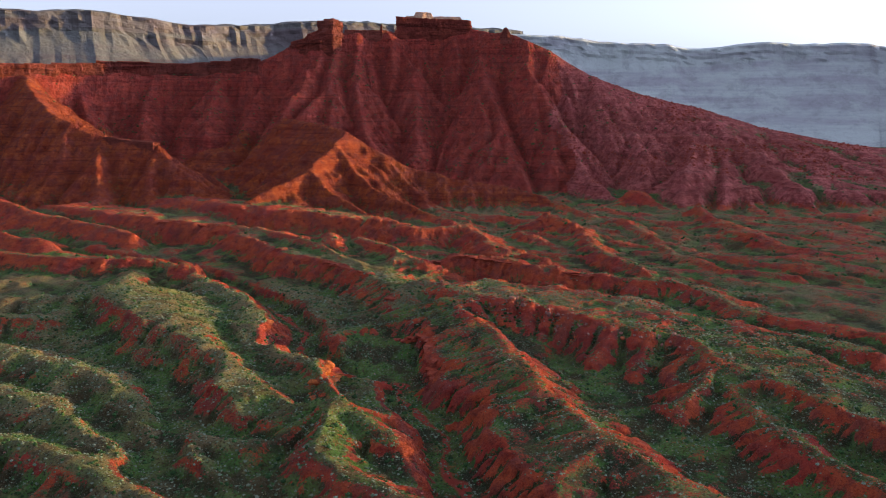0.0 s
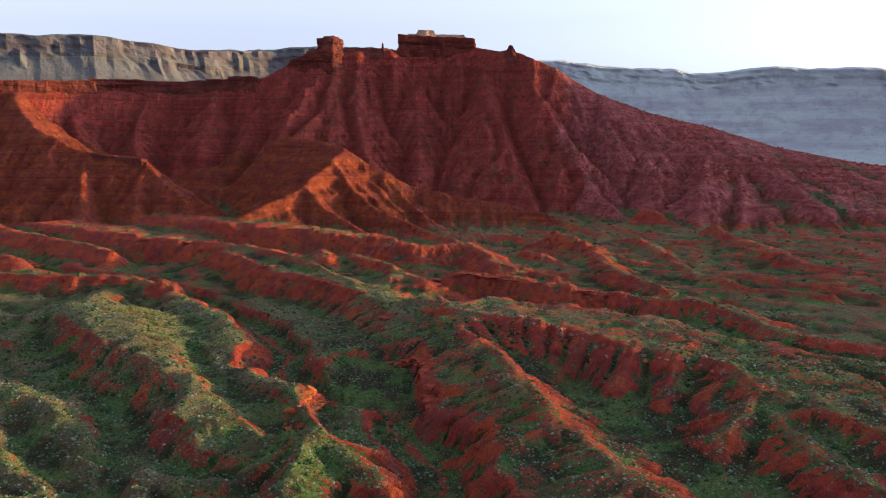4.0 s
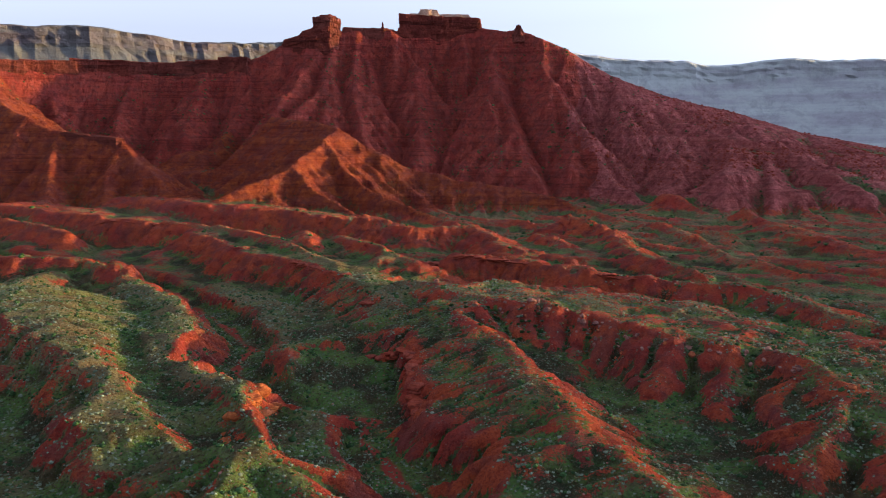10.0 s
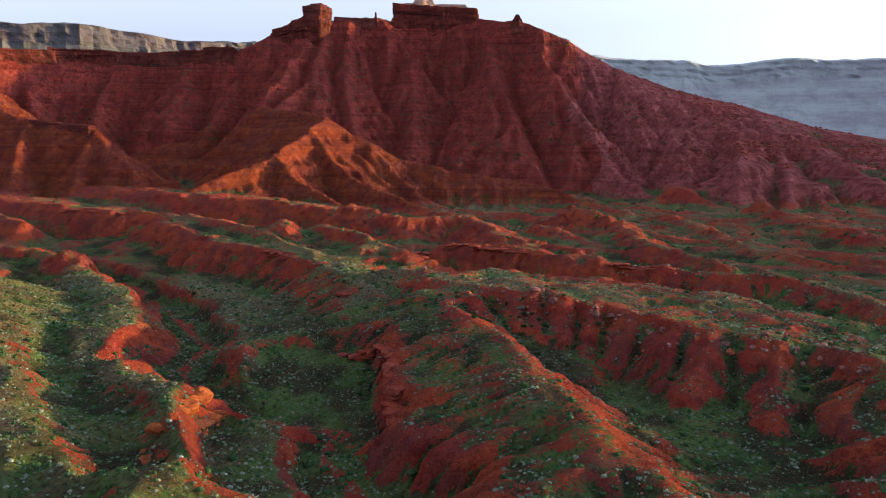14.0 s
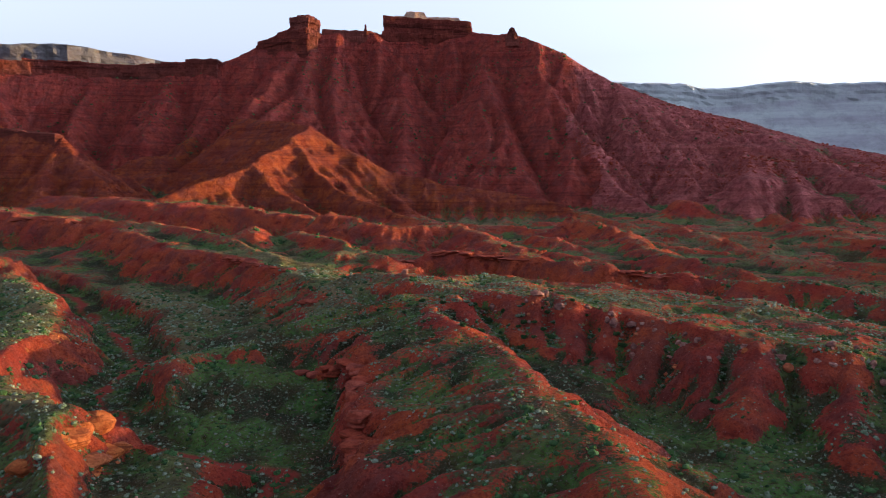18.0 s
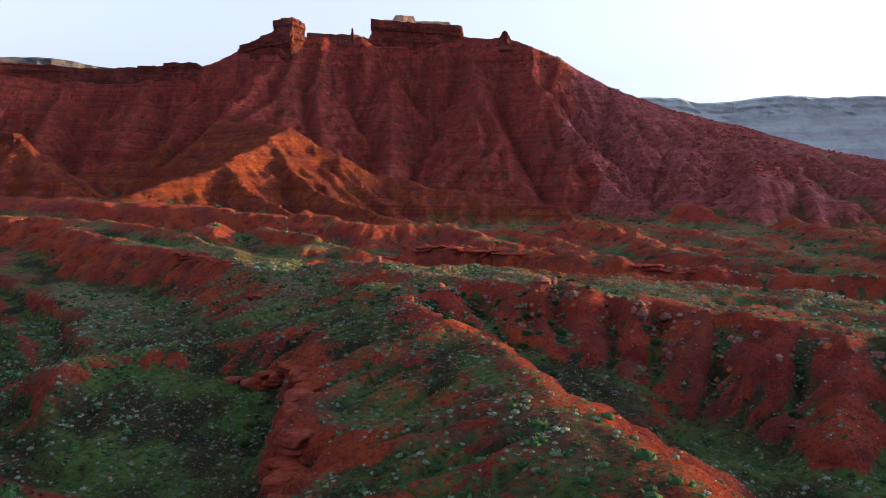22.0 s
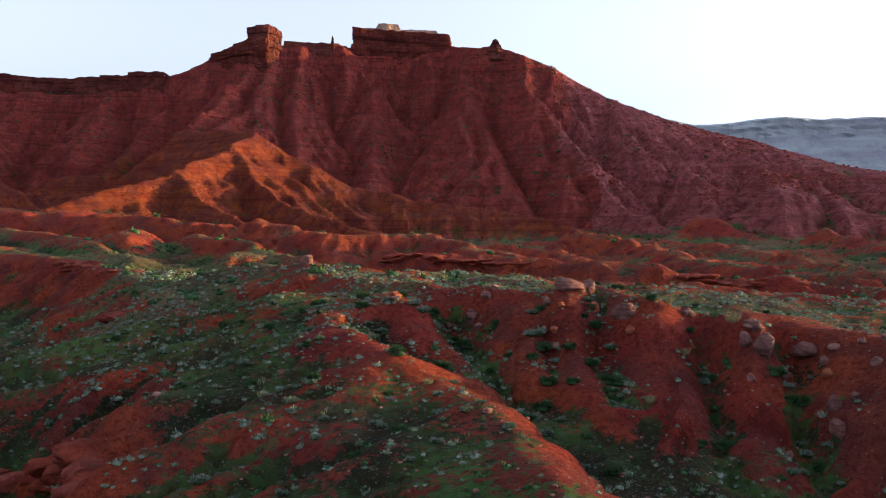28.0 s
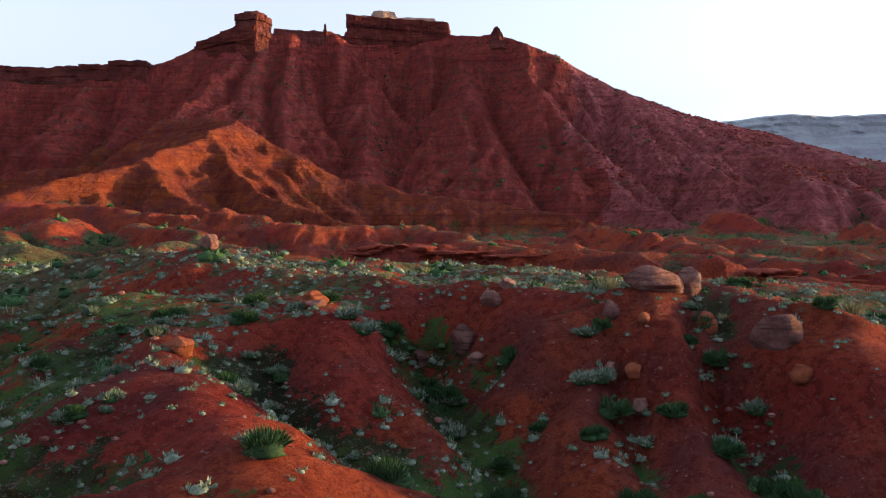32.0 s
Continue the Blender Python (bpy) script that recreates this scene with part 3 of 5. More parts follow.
class Nodes:
    """A small helper round a new node material."""

    def __init__(self, name, rough=0.9):
        self.mat = bpy.data.materials.new(name)
        self.mat.use_nodes = True
        self.tree = self.mat.node_tree
        self.bsdf = self.tree.nodes["Principled BSDF"]
        self.bsdf.inputs["Roughness"].default_value = rough
        self.bsdf.inputs["Specular IOR Level"].default_value = 0.04
        self.place = self.tree.nodes.new("ShaderNodeNewGeometry").outputs["Position"]

    def link(self, value, socket):
        if isinstance(value, (int, float, tuple)):
            socket.default_value = value
        else:
            self.tree.links.new(value, socket)

    def noise(self, scale, detail=5.0, rough=0.6, where=None):
        n = self.tree.nodes.new("ShaderNodeTexNoise")
        n.inputs["Scale"].default_value, n.inputs["Detail"].default_value, n.inputs["Roughness"].default_value = scale, detail, rough
        self.tree.links.new(where or self.place, n.inputs["Vector"])
        return n.outputs["Fac"]

    def scaled(self, sx, sy, sz):
        n = self.tree.nodes.new("ShaderNodeMapping")
        n.inputs["Scale"].default_value = (sx, sy, sz)
        self.tree.links.new(self.place, n.inputs["Vector"])
        return n.outputs["Vector"]

    def ramp(self, value, low, high):
        n = self.tree.nodes.new("ShaderNodeMapRange")
        n.interpolation_type = "SMOOTHSTEP"
        n.inputs["From Min"].default_value, n.inputs["From Max"].default_value = low, high
        self.link(value, n.inputs["Value"])
        return n.outputs["Result"]

    def maths(self, kind, a, b=0.0):
        n = self.tree.nodes.new("ShaderNodeMath")
        n.operation = kind
        self.link(a, n.inputs[0])
        self.link(b, n.inputs[1])
        return n.outputs["Value"]

    def mix(self, fac, a, b):
        n = self.tree.nodes.new("ShaderNodeMix")
        n.data_type = "RGBA"
        self.link(fac, n.inputs[0])
        self.link(a if not isinstance(a, tuple) else (*a, 1.0), n.inputs[6])
        self.link(b if not isinstance(b, tuple) else (*b, 1.0), n.inputs[7])
        return n.outputs[2]

    def attr(self, name):
        n = self.tree.nodes.new("ShaderNodeAttribute")
        n.attribute_name = name
        return n.outputs["Fac"]

    def height(self):
        n = self.tree.nodes.new("ShaderNodeSeparateXYZ")
        self.tree.links.new(self.place, n.inputs[0])
        return n.outputs["Z"]

    def random(self):
        return self.tree.nodes.new("ShaderNodeObjectInfo").outputs["Random"]

    def island(self):
        n = self.tree.nodes.new("ShaderNodeNewGeometry")
        return n.outputs["Random Per Island"]

    def bump(self, value, strength, distance):
        n = self.tree.nodes.new("ShaderNodeBump")
        n.inputs["Strength"].default_value, n.inputs["Distance"].default_value = strength, distance
        self.link(value, n.inputs["Height"])
        self.tree.links.new(n.outputs["Normal"], self.bsdf.inputs["Normal"])

    def done(self, colour):
        self.link(colour if not isinstance(colour, tuple) else (*colour, 1.0), self.bsdf.inputs["Base Color"])
        return self.mat


DEEP, PALE = (0.115, 0.016, 0.013), (0.27, 0.13, 0.11)
GREEN, OLIVE, SAGE = (0.009, 0.036, 0.018), (0.175, 0.155, 0.080), (0.14, 0.165, 0.12)


def soil_colour(m, bedded, red=(0.285, 0.043, 0.029), orange=(0.35, 0.073, 0.027)):
    """Red clay with patches, pale crusts, pebbles and, on the heights, beds of other reds."""
    c = m.mix(m.ramp(m.noise(0.11, 4), 0.34, 0.60), red, orange)
    c = m.mix(m.ramp(m.noise(0.45, 6), 0.50, 0.72), c, DEEP)
    c = m.mix(m.maths("MULTIPLY", m.ramp(m.noise(0.23, 7, 0.7), 0.43, 0.62), 0.72), c, (0.125, 0.045, 0.042))
    if bedded:
        k = float(bedded)
        beds = m.noise(1.0, 5, 0.65, m.scaled(0.012, 0.012, 0.42))
        c = m.mix(m.maths("MULTIPLY", m.ramp(beds, 0.48, 0.60), 0.38 * k), c, DEEP)
        # Rill grooves, sunk by the bump, get their shade as darker colour.
        rill_shade = m.noise(1.0, 7, 0.72, m.scaled(0.22, 0.07, 0.022))
        c = m.mix(m.maths("MULTIPLY", m.ramp(rill_shade, 0.50, 0.62), 0.5 * k), c, DEEP)
        c = m.mix(m.maths("MULTIPLY", m.ramp(m.noise(0.05, 5, 0.6), 0.45, 0.65), 0.3), c, (0.19, 0.05, 0.045))
        c = m.mix(m.maths("MULTIPLY", m.ramp(m.noise(0.8, 6, 0.8), 0.50, 0.58), 0.5 * k), c, DEEP)
        thin = m.noise(1.0, 4, 0.7, m.scaled(0.018, 0.018, 1.3))
        c = m.mix(m.maths("MULTIPLY", m.ramp(thin, 0.555, 0.60), 0.6 * k), c, (0.075, 0.012, 0.011))
        c = m.mix(m.maths("MULTIPLY", m.ramp(m.noise(1.0, 4, 0.6, m.scaled(0.02, 0.02, 0.8)), 0.56, 0.66), 0.22), c, (0.32, 0.09, 0.06))
    c = m.mix(m.maths("MULTIPLY", m.ramp(m.noise(4.0, 5, 0.75), 0.47, 0.60), 0.65), c, DEEP)
    c = m.mix(m.maths("MULTIPLY", m.ramp(m.noise(9.0, 3, 0.75), 0.60, 0.66), 0.7), c, PALE)
    c = m.mix(m.maths("MULTIPLY", m.ramp(m.noise(19.0, 3, 0.7), 0.52, 0.62), 0.5), c, DEEP)
    return c


def land_material(name, bedded, *reds):
    m = Nodes(name, 0.95)
    c = soil_colour(m, bedded, *reds)
    grass = m.mix(m.ramp(m.noise(0.16, 4), 0.42, 0.60), GREEN, (0.055, 0.160, 0.036))
    # This share mixes dry grass with a painted sunlit olive.
    grass = m.mix(m.attr("dry"), grass, OLIVE)
    grass = m.mix(m.ramp(m.noise(2.6, 7, 0.8), 0.47, 0.60), grass, (0.006, 0.020, 0.006))
    grass = m.mix(m.maths("MULTIPLY", m.ramp(m.noise(5.2, 4, 0.8), 0.55, 0.61), 0.75), grass, SAGE)
    rough_edge = m.maths("ADD", m.maths("MULTIPLY", m.maths("SUBTRACT", m.noise(0.7, 6, 0.7), 0.5), 2.0), m.maths("MULTIPLY", m.maths("SUBTRACT", m.noise(3.4, 6, 0.75), 0.5), 2.8))
    cover = m.maths("MULTIPLY", m.ramp(m.maths("ADD", m.attr("veg"), rough_edge), 0.36, 0.66), 0.86)
    c = m.mix(cover, c, grass)
    c = m.mix(m.attr("sand"), c, (0.25, 0.045, 0.032))
    if bedded:
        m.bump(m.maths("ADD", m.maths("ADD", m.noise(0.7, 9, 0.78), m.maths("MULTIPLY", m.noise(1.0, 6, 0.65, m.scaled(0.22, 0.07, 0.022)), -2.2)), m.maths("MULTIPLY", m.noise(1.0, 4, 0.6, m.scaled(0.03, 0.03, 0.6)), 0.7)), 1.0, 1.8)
    else:
        m.bump(m.maths("ADD", m.noise(3.0, 9, 0.8), m.maths("MULTIPLY", m.noise(0.7, 5, 0.6), 1.6)), 1.0, 0.6)
    return m.done(c)


def rock_material(name, a, b, scale=1.0):
    m = Nodes(name, 0.85)
    c = m.mix(m.ramp(m.noise(1.3 * scale, 6), 0.35, 0.65), a, b)
    c = m.mix(m.ramp(m.noise(1.0, 5, 0.7, m.scaled(0.25 * scale, 0.25 * scale, 4.0 * scale)), 0.50, 0.64), c, tuple(v * 0.55 for v in a))
    c = m.mix(m.maths("MULTIPLY", m.random(), 0.2), c, PALE)
    c = m.mix(m.maths("MULTIPLY", m.ramp(m.noise(3.0 * scale, 7, 0.75), 0.50, 0.62), 0.6), c, tuple(v * 0.4 for v in b))
    m.bump(m.noise(4.0 * scale, 9, 0.78), 1.0, 0.3 / scale)
    return m.done(c)


def leaf_material(name, a, b, c3):
    m = Nodes(name, 0.8)
    c = m.mix(m.random(), a, b)
    c = m.mix(m.ramp(m.island(), 0.2, 0.9), c, c3)
    c = m.mix(m.maths("MULTIPLY", m.ramp(m.noise(9.0, 4, 0.7), 0.45, 0.62), 0.5), c, tuple(v * 0.35 for v in c3))
    m.bsdf.inputs["Specular IOR Level"].default_value = 0.1
    return m.done(c)


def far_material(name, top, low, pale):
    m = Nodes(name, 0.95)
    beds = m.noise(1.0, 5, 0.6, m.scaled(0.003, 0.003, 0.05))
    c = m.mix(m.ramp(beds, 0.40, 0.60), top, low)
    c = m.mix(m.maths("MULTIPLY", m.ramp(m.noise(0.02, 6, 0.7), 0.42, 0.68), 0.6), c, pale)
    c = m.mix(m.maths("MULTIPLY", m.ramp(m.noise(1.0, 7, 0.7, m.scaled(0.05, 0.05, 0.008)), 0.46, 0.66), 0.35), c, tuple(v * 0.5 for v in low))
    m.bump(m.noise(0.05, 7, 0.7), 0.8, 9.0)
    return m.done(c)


GROUND = land_material("red_clay_with_grass", False)
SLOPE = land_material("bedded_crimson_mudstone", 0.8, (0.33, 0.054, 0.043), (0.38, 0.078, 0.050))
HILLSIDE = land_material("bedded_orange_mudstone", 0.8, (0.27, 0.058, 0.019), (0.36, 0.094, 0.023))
# Pale mauve stands for haze over the flank, put into the base colour.
FLANK = land_material("haze_mauve_rubble_slope", 0.55, (0.42, 0.125, 0.125), (0.46, 0.145, 0.130))
CAPROCK = rock_material("dark_red_caprock", (0.115, 0.026, 0.020), (0.18, 0.042, 0.029), 0.12)
PALECAP = rock_material("pale_caprock", (0.40, 0.25, 0.18), (0.50, 0.33, 0.24), 0.2)
BOULDER = rock_material("pinkish_brown_sandstone", (0.21, 0.088, 0.070), (0.33, 0.185, 0.150), 1.6)
RUSTROCK = rock_material("rust_red_sandstone", (0.30, 0.075, 0.030), (0.42, 0.13, 0.05), 1.6)
DARKROCK = rock_material("dark_varnished_sandstone", (0.11, 0.05, 0.044), (0.22, 0.11, 0.09), 1.6)
RIMROCK = rock_material("dark_red_rimrock", (0.20, 0.032, 0.018), (0.29, 0.060, 0.030), 1.2)
LEDGE = rock_material("rust_red_ledge_rock", (0.28, 0.066, 0.018), (0.42, 0.135, 0.036), 1.2)
STONES = rock_material("loose_stones", (0.25, 0.09, 0.07), (0.40, 0.22, 0.18), 2.5)
SHADELEAF = leaf_material("painted_shade_leaves", (0.02, 0.045, 0.014), (0.03, 0.055, 0.02), (0.015, 0.03, 0.01))
SAGELEAF = leaf_material("sage_leaves", (0.15, 0.185, 0.135), (0.27, 0.295, 0.225), (0.10, 0.14, 0.085))
GREENLEAF = leaf_material("green_leaves", (0.040, 0.090, 0.028), (0.075, 0.130, 0.048), (0.024, 0.052, 0.018))
STRAW = leaf_material("dry_grass", (0.30, 0.27, 0.13), (0.36, 0.32, 0.18), (0.20, 0.20, 0.08))
WOOD = leaf_material("grey_twigs", (0.12, 0.09, 0.07), (0.16, 0.12, 0.09), (0.10, 0.07, 0.05))
# Far colours hold painted haze; the west one is also darkened as shade.
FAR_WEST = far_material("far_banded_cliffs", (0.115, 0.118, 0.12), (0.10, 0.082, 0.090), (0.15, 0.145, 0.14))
FAR_EAST = far_material("far_cliffs_painted_haze", (0.40, 0.43, 0.44), (0.29, 0.285, 0.32), (0.43, 0.47, 0.46))

# ---- the land as meshes ----
slope_x, slope_y = tilt_of(GZ)
STEEP = np.sqrt(slope_x ** 2 + slope_y ** 2)
broad_x, broad_y = tilt_of(spread(GZ, 7))
BROAD = np.sqrt(broad_x ** 2 + broad_y ** 2)
hollow = spread(GZ, 9) - GZ
nook = spread(GZ, 4) - GZ
patch = fbm(GX / 11, GY / 11, 4, 201)
heights = step(14, 26, GZ)
VEG = (1 - step(0.27, 0.64, 0.65 * BROAD + 0.35 * spread(STEEP, 2) + 0.12 * patch)) * 0.95 + 0.55 * step(0.02, 0.25, hollow) - 0.26 + 0.24 * patch
west = step(-4, -22, GX - 0.05 * (GY - 100)) * (1 - step(200, 250, GY))
VEG = VEG + 0.14 * (1 - step(195, 215, GY)) + 0.45 * step(0.03, 0.12, nook) * (1 - step(195, 230, GY)) + 0.44 * west - 0.22 * step(-0.03, -0.16, hollow) * (1 - west) - 0.28 * heights
VEG = VEG - 0.10 * step(205, 260, GY) + 0.24 * step(0.1, 0.5, hollow) * step(205, 260, GY)
bare = np.full(GX.shape, 99.0)
for d, h, side, s, past in along(GX, GY, [(2.5, 178, 0), (3.7, 173, 0), (6.7, 167.4, 0), (9.4, 162.6, 0), (11.6, 153.7, 0), (12.2, 146, 0)]):
    bare = np.minimum(bare, d)
VEG = VEG - 0.30 * step(8, 12, GX) * step(158, 163, GY) * (1 - step(172, 176, GY)) - 0.22 * (1 - step(0.6, 2.4, bare + 1.2 * patch)) - 0.05 * step(290, 330, GY) - 0.12 * step(370, 400, GY) - 0.2 * step(285, 310, GY) * step(12, 16, GZ)
# Dry grass, plus sunlit olive painted on crests and the lit west.
DRY_LIT = np.clip(-0.05 + 0.42 * np.maximum(west * step(-18, -30, GX - 0.1 * (GY - 140)), step(172, 185, GY)) * step(0.5, 0.0, hollow) + 0.22 * step(0.06, -0.12, hollow) + 0.35 * step(230, 300, GY) + 0.3 * fbm(GX / 6, GY / 6, 3, 221), 0, 1)
TOP = step(164, 170, GY) * (1 - step(190, 200, GY)) * step(1, 5, GX) * (1 - step(36, 44, GX))
meadow = step(-20, -14, GX) * (1 - step(0, 4, GX)) * step(163, 167, GY) * (1 - step(176, 182, GY))
VEG, DRY_LIT = VEG - 0.26 * TOP + 0.34 * meadow, DRY_LIT * (1 - 0.8 * meadow)
bluff = np.full(GX.shape, 99.0)
for line in ([(-15.4, 131, 0), (-17.6, 137, 0), (-18.4, 142, 0), (-17.4, 147, 0)], [(-34.8, 160, 0), (-34.8, 166, 0), (-34.0, 174, 0)]):
    for d, h, side, s, past in along(GX, GY, line):
        bluff = np.minimum(bluff, d)
VEG = VEG - 0.75 * (1 - step(1.4, 3.2, bluff + 0.8 * patch))
bowl = (1 - step(6, 9.5, np.hypot((GX + 12) * 0.85, (GY - 158) * 0.8))) * (GZ < 4.2)
VEG, DRY_LIT = VEG + 0.45 * bowl, DRY_LIT * (1 - bowl)
green_way = np.full(GX.shape, 99.0)
for d, h, side, s, past in along(GX, GY, [(14.5, 162, 0), (18.7, 153, 0), (22.5, 143, 0), (28.3, 131, 0), (33.2, 118, 0)]):
    green_way = np.minimum(green_way, d)
green_way = 1 - step(2.5, 6.0, green_way + 1.2 * patch)
VEG, DRY_LIT = VEG + 0.35 * green_way, DRY_LIT * (1 - 0.8 * green_way)
VEG = VEG + 0.06 * step(-3, 0, GX) * (1 - step(11, 14, GX)) * step(110, 118, GY) * (1 - step(166, 172, GY))
rim = np.full(GX.shape, 99.0)
for d, h, side, s, past in along(GX, GY, [(-24, 159.6, 0), (-21.8, 163.5, 0), (-19.6, 168.6, 0), (-15.5, 169.4, 0), (-10.5, 167.9, 0), (-6, 165.6, 0), (-3, 163.4, 0)]):
    rim = np.minimum(rim, d)
VEG = VEG - 0.85 * (1 - step(0.7, 2.0, rim + 0.5 * patch))
wash_d = np.full(GX.shape, 99.0)
for d, h, side, s, past in along(GX + 1.2 * noise2(GX / 5, GY / 5, 9), GY, VALLEYS[0][0]):
    wash_d = np.minimum(wash_d, d)
SAND = (1 - step(0.35, 0.85, wash_d + 0.5 * noise2(GX / 3, GY / 3, 7))) * (GY < 235)


def grid_mesh(name, keep, material):
    """One mesh of the quads of the grid for which keep is true."""
    rows, cols = GZ.shape
    r, c = np.nonzero(keep)
    corner = r * cols + c
    quads = np.stack([corner, corner + 1, corner + cols + 1, corner + cols], 1)
    used, index = np.unique(quads, return_inverse=True)
    mesh = bpy.data.meshes.new(name)
    mesh.vertices.add(len(used))
    co = np.stack([GX.ravel()[used], GY.ravel()[used], GZ.ravel()[used]], 1)
    mesh.vertices.foreach_set("co", co.ravel().astype(np.float32))
    mesh.loops.add(quads.size)
    mesh.loops.foreach_set("vertex_index", index.ravel().astype(np.int32))
    mesh.polygons.add(len(quads))
    mesh.polygons.foreach_set("loop_start", np.arange(0, quads.size, 4, dtype=np.int32))
    mesh.polygons.foreach_set("use_smooth", np.ones(len(quads), bool))
    mesh.update(calc_edges=True)
    for key, field in (("veg", VEG), ("dry", DRY_LIT), ("sand", SAND)):
        mesh.attributes.new(key, "FLOAT", "POINT").data.foreach_set("value", field.ravel()[used].astype(np.float32))
    mesh.materials.append(material)
    return new(name, mesh)


cell = GG[:-1, :-1]
hill = (GY[:-1, :-1] > 300) & (GZ[:-1, :-1] > 11)
ground = tagged(grid_mesh("ground", ~((cell > 0) & hill), GROUND), "red clay badland ground with green grass in the hollows", "ground", kind="structure")


def thing(name, place, label, category, group="", kind=""):
    ob = new(name)
    ob.location = place
    return tagged(ob, label, category, group, kind)


def under(ob, parent):
    bpy.context.view_layer.update()
    ob.parent = parent
    ob.matrix_parent_inverse = Matrix.Translation(parent.location).inverted()
    return ob


def part(name, bm, material, parent=None, label="", smooth=False):
    mesh = bpy.data.meshes.new(name)
    bm.to_mesh(mesh)
    bm.free()
    for m in material if isinstance(material, (list, tuple)) else (material,):
        mesh.materials.append(m)
    if smooth:
        mesh.polygons.foreach_set("use_smooth", np.ones(len(mesh.polygons), bool))
    ob = new(name, mesh)
    if parent:
        under(ob, parent)
    if label:
        ob["label"] = label
    return ob


butte = thing("butte", (0, 480, 14), "tall red mudstone butte with dark ledges along its crest", "butte")
east = GX[:-1, :-1] > 66 + 10 * noise2(GX[:-1, :-1] / 20, GY[:-1, :-1] / 20, 611)
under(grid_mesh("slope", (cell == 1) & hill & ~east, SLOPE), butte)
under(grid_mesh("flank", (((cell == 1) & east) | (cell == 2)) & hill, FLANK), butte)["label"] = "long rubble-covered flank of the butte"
orange_hill = thing("orange_hill", (-45, 380, 12), "orange-red ribbed mudstone hill at the foot of the butte", "hill")
under(grid_mesh("slope", (cell == 3) & hill, HILLSIDE), orange_hill)
spur = thing("ribbed_spur", (-150, 365, 12), "red mudstone spur with sharp ridges running to the plain", "hill")
under(grid_mesh("slope", (cell == 4) & hill, HILLSIDE), spur)

# ---- rock of the crest ----


def height_at(xs, ys):
    """The height of the ground at places, from the grid."""
    xs, ys = np.atleast_1d(np.array(xs, float)), np.atleast_1d(np.array(ys, float))
    r = np.clip(np.searchsorted(gy, ys) - 1, 0, len(gy) - 2)
    v = (ys - gy[r]) / (gy[r + 1] - gy[r])
    out = np.zeros(len(xs))
    for row in np.unique(r):
        sel = r == row
        low, high = np.interp(xs[sel], GX[row], GZ[row]), np.interp(xs[sel], GX[row + 1], GZ[row + 1])
        out[sel] = low + (high - low) * v[sel]
    return out


def ledge_rock(name, outline, z0, z1, parent, material, label="", layers=4, rough=0.8, seed=0, inset=0.0, gap=1.1, tilt=0.0):
    """A block of bedded rock over a closed outline: stacked beds of uneven reach, with cracks down its sides."""
    pts = [Vector((x, y)) for x, y in outline]
    ring = []
    for a, b in zip(pts, pts[1:] + pts[:1]):
        n = max(2, int((b - a).length / gap))
        ring += [a.lerp(b, k / n) for k in range(n)]
    centre = sum(ring, Vector((0, 0))) / len(ring)
    bm = bmesh.new()
    levels = []
    for k in range(layers):
        a, b = z0 + (z1 - z0) * k / layers, z0 + (z1 - z0) * (k + 1) / layers
        push = 0.5 * math.sin(k * 2.4 + seed) * rough
        levels += [(a, push), (b - 0.15 * (b - a), push + 0.15 * rough), (b - 0.06 * (b - a), push - 0.35 * rough)]
    loops = []
    for z, push in levels:
        loop = []
        share = (z - z0) / (z1 - z0)
        for p in ring:
            out = (p - centre).normalized()
            jut = push + rough * noise.noise((p.x * 0.55, p.y * 0.55, seed + z * 0.35)) + rough * 0.8 * noise.noise((p.x * 0.17, p.y * 0.17, seed + 9))
            q = p + out * (jut - inset * share)
            lift = 0.5 * noise.noise((p.x * 0.3, p.y * 0.3, seed + 4)) * share * min(1.5, z1 - z0)
            loop.append(bm.verts.new((q.x, q.y, z + lift + tilt * (p.x - centre.x) * share)))
        loops.append(loop)
    for low, up in zip(loops[:-1], loops[1:]):
        for k in range(len(ring)):
            j = (k + 1) % len(ring)
            bm.faces.new((low[k], low[j], up[j], up[k]))
    tip = bm.verts.new((centre.x, centre.y, z1 + 0.3))
    for k in range(len(ring)):
        bm.faces.new((loops[-1][k], loops[-1][(k + 1) % len(ring)], tip))
    return part(name, bm, material, parent, label)


ledge_rock("knob", [(-77, 522), (-72, 519), (-66, 519.5), (-61.5, 523), (-61, 532), (-66, 538), (-73, 537), (-78, 530)], 86, 105.6, butte, CAPROCK, "blocky dark red knob of caprock", 6, 0.9, 1, 1.6)
ledge_rock("knob_top", [(-73, 522), (-66, 521.5), (-62.5, 526), (-65, 533), (-72, 533)], 103, 106.6, butte, CAPROCK, "", 2, 0.5, 31, 1.6)
ledge_rock("ledge", [(-93, 520), (-84, 516), (-74, 517), (-66, 518), (-64, 528), (-78, 534), (-92, 528)], 78, 96.6, butte, CAPROCK, "stepped ledge below the knob", 7, 0.9, 2, 0.8, tilt=0.26)
ledge_rock("ledge", [(-84, 521), (-76, 519), (-70, 521), (-70, 532), (-82, 532)], 94, 99.6, butte, CAPROCK, "stepped ledge below the knob", 3, 0.8, 32, 1.6, tilt=0.3)
top = float(height_at(38, 529)[0])
ledge_rock("peak", [(33.5, 529), (36.5, 526.6), (41, 526.4), (44, 528.4), (41, 531.4), (35.5, 531.8)], top - 3.5, max(top + 2.4, 101.8), butte, CAPROCK, "small dark peak on the crest", 5, 0.35, 8, 4.0)
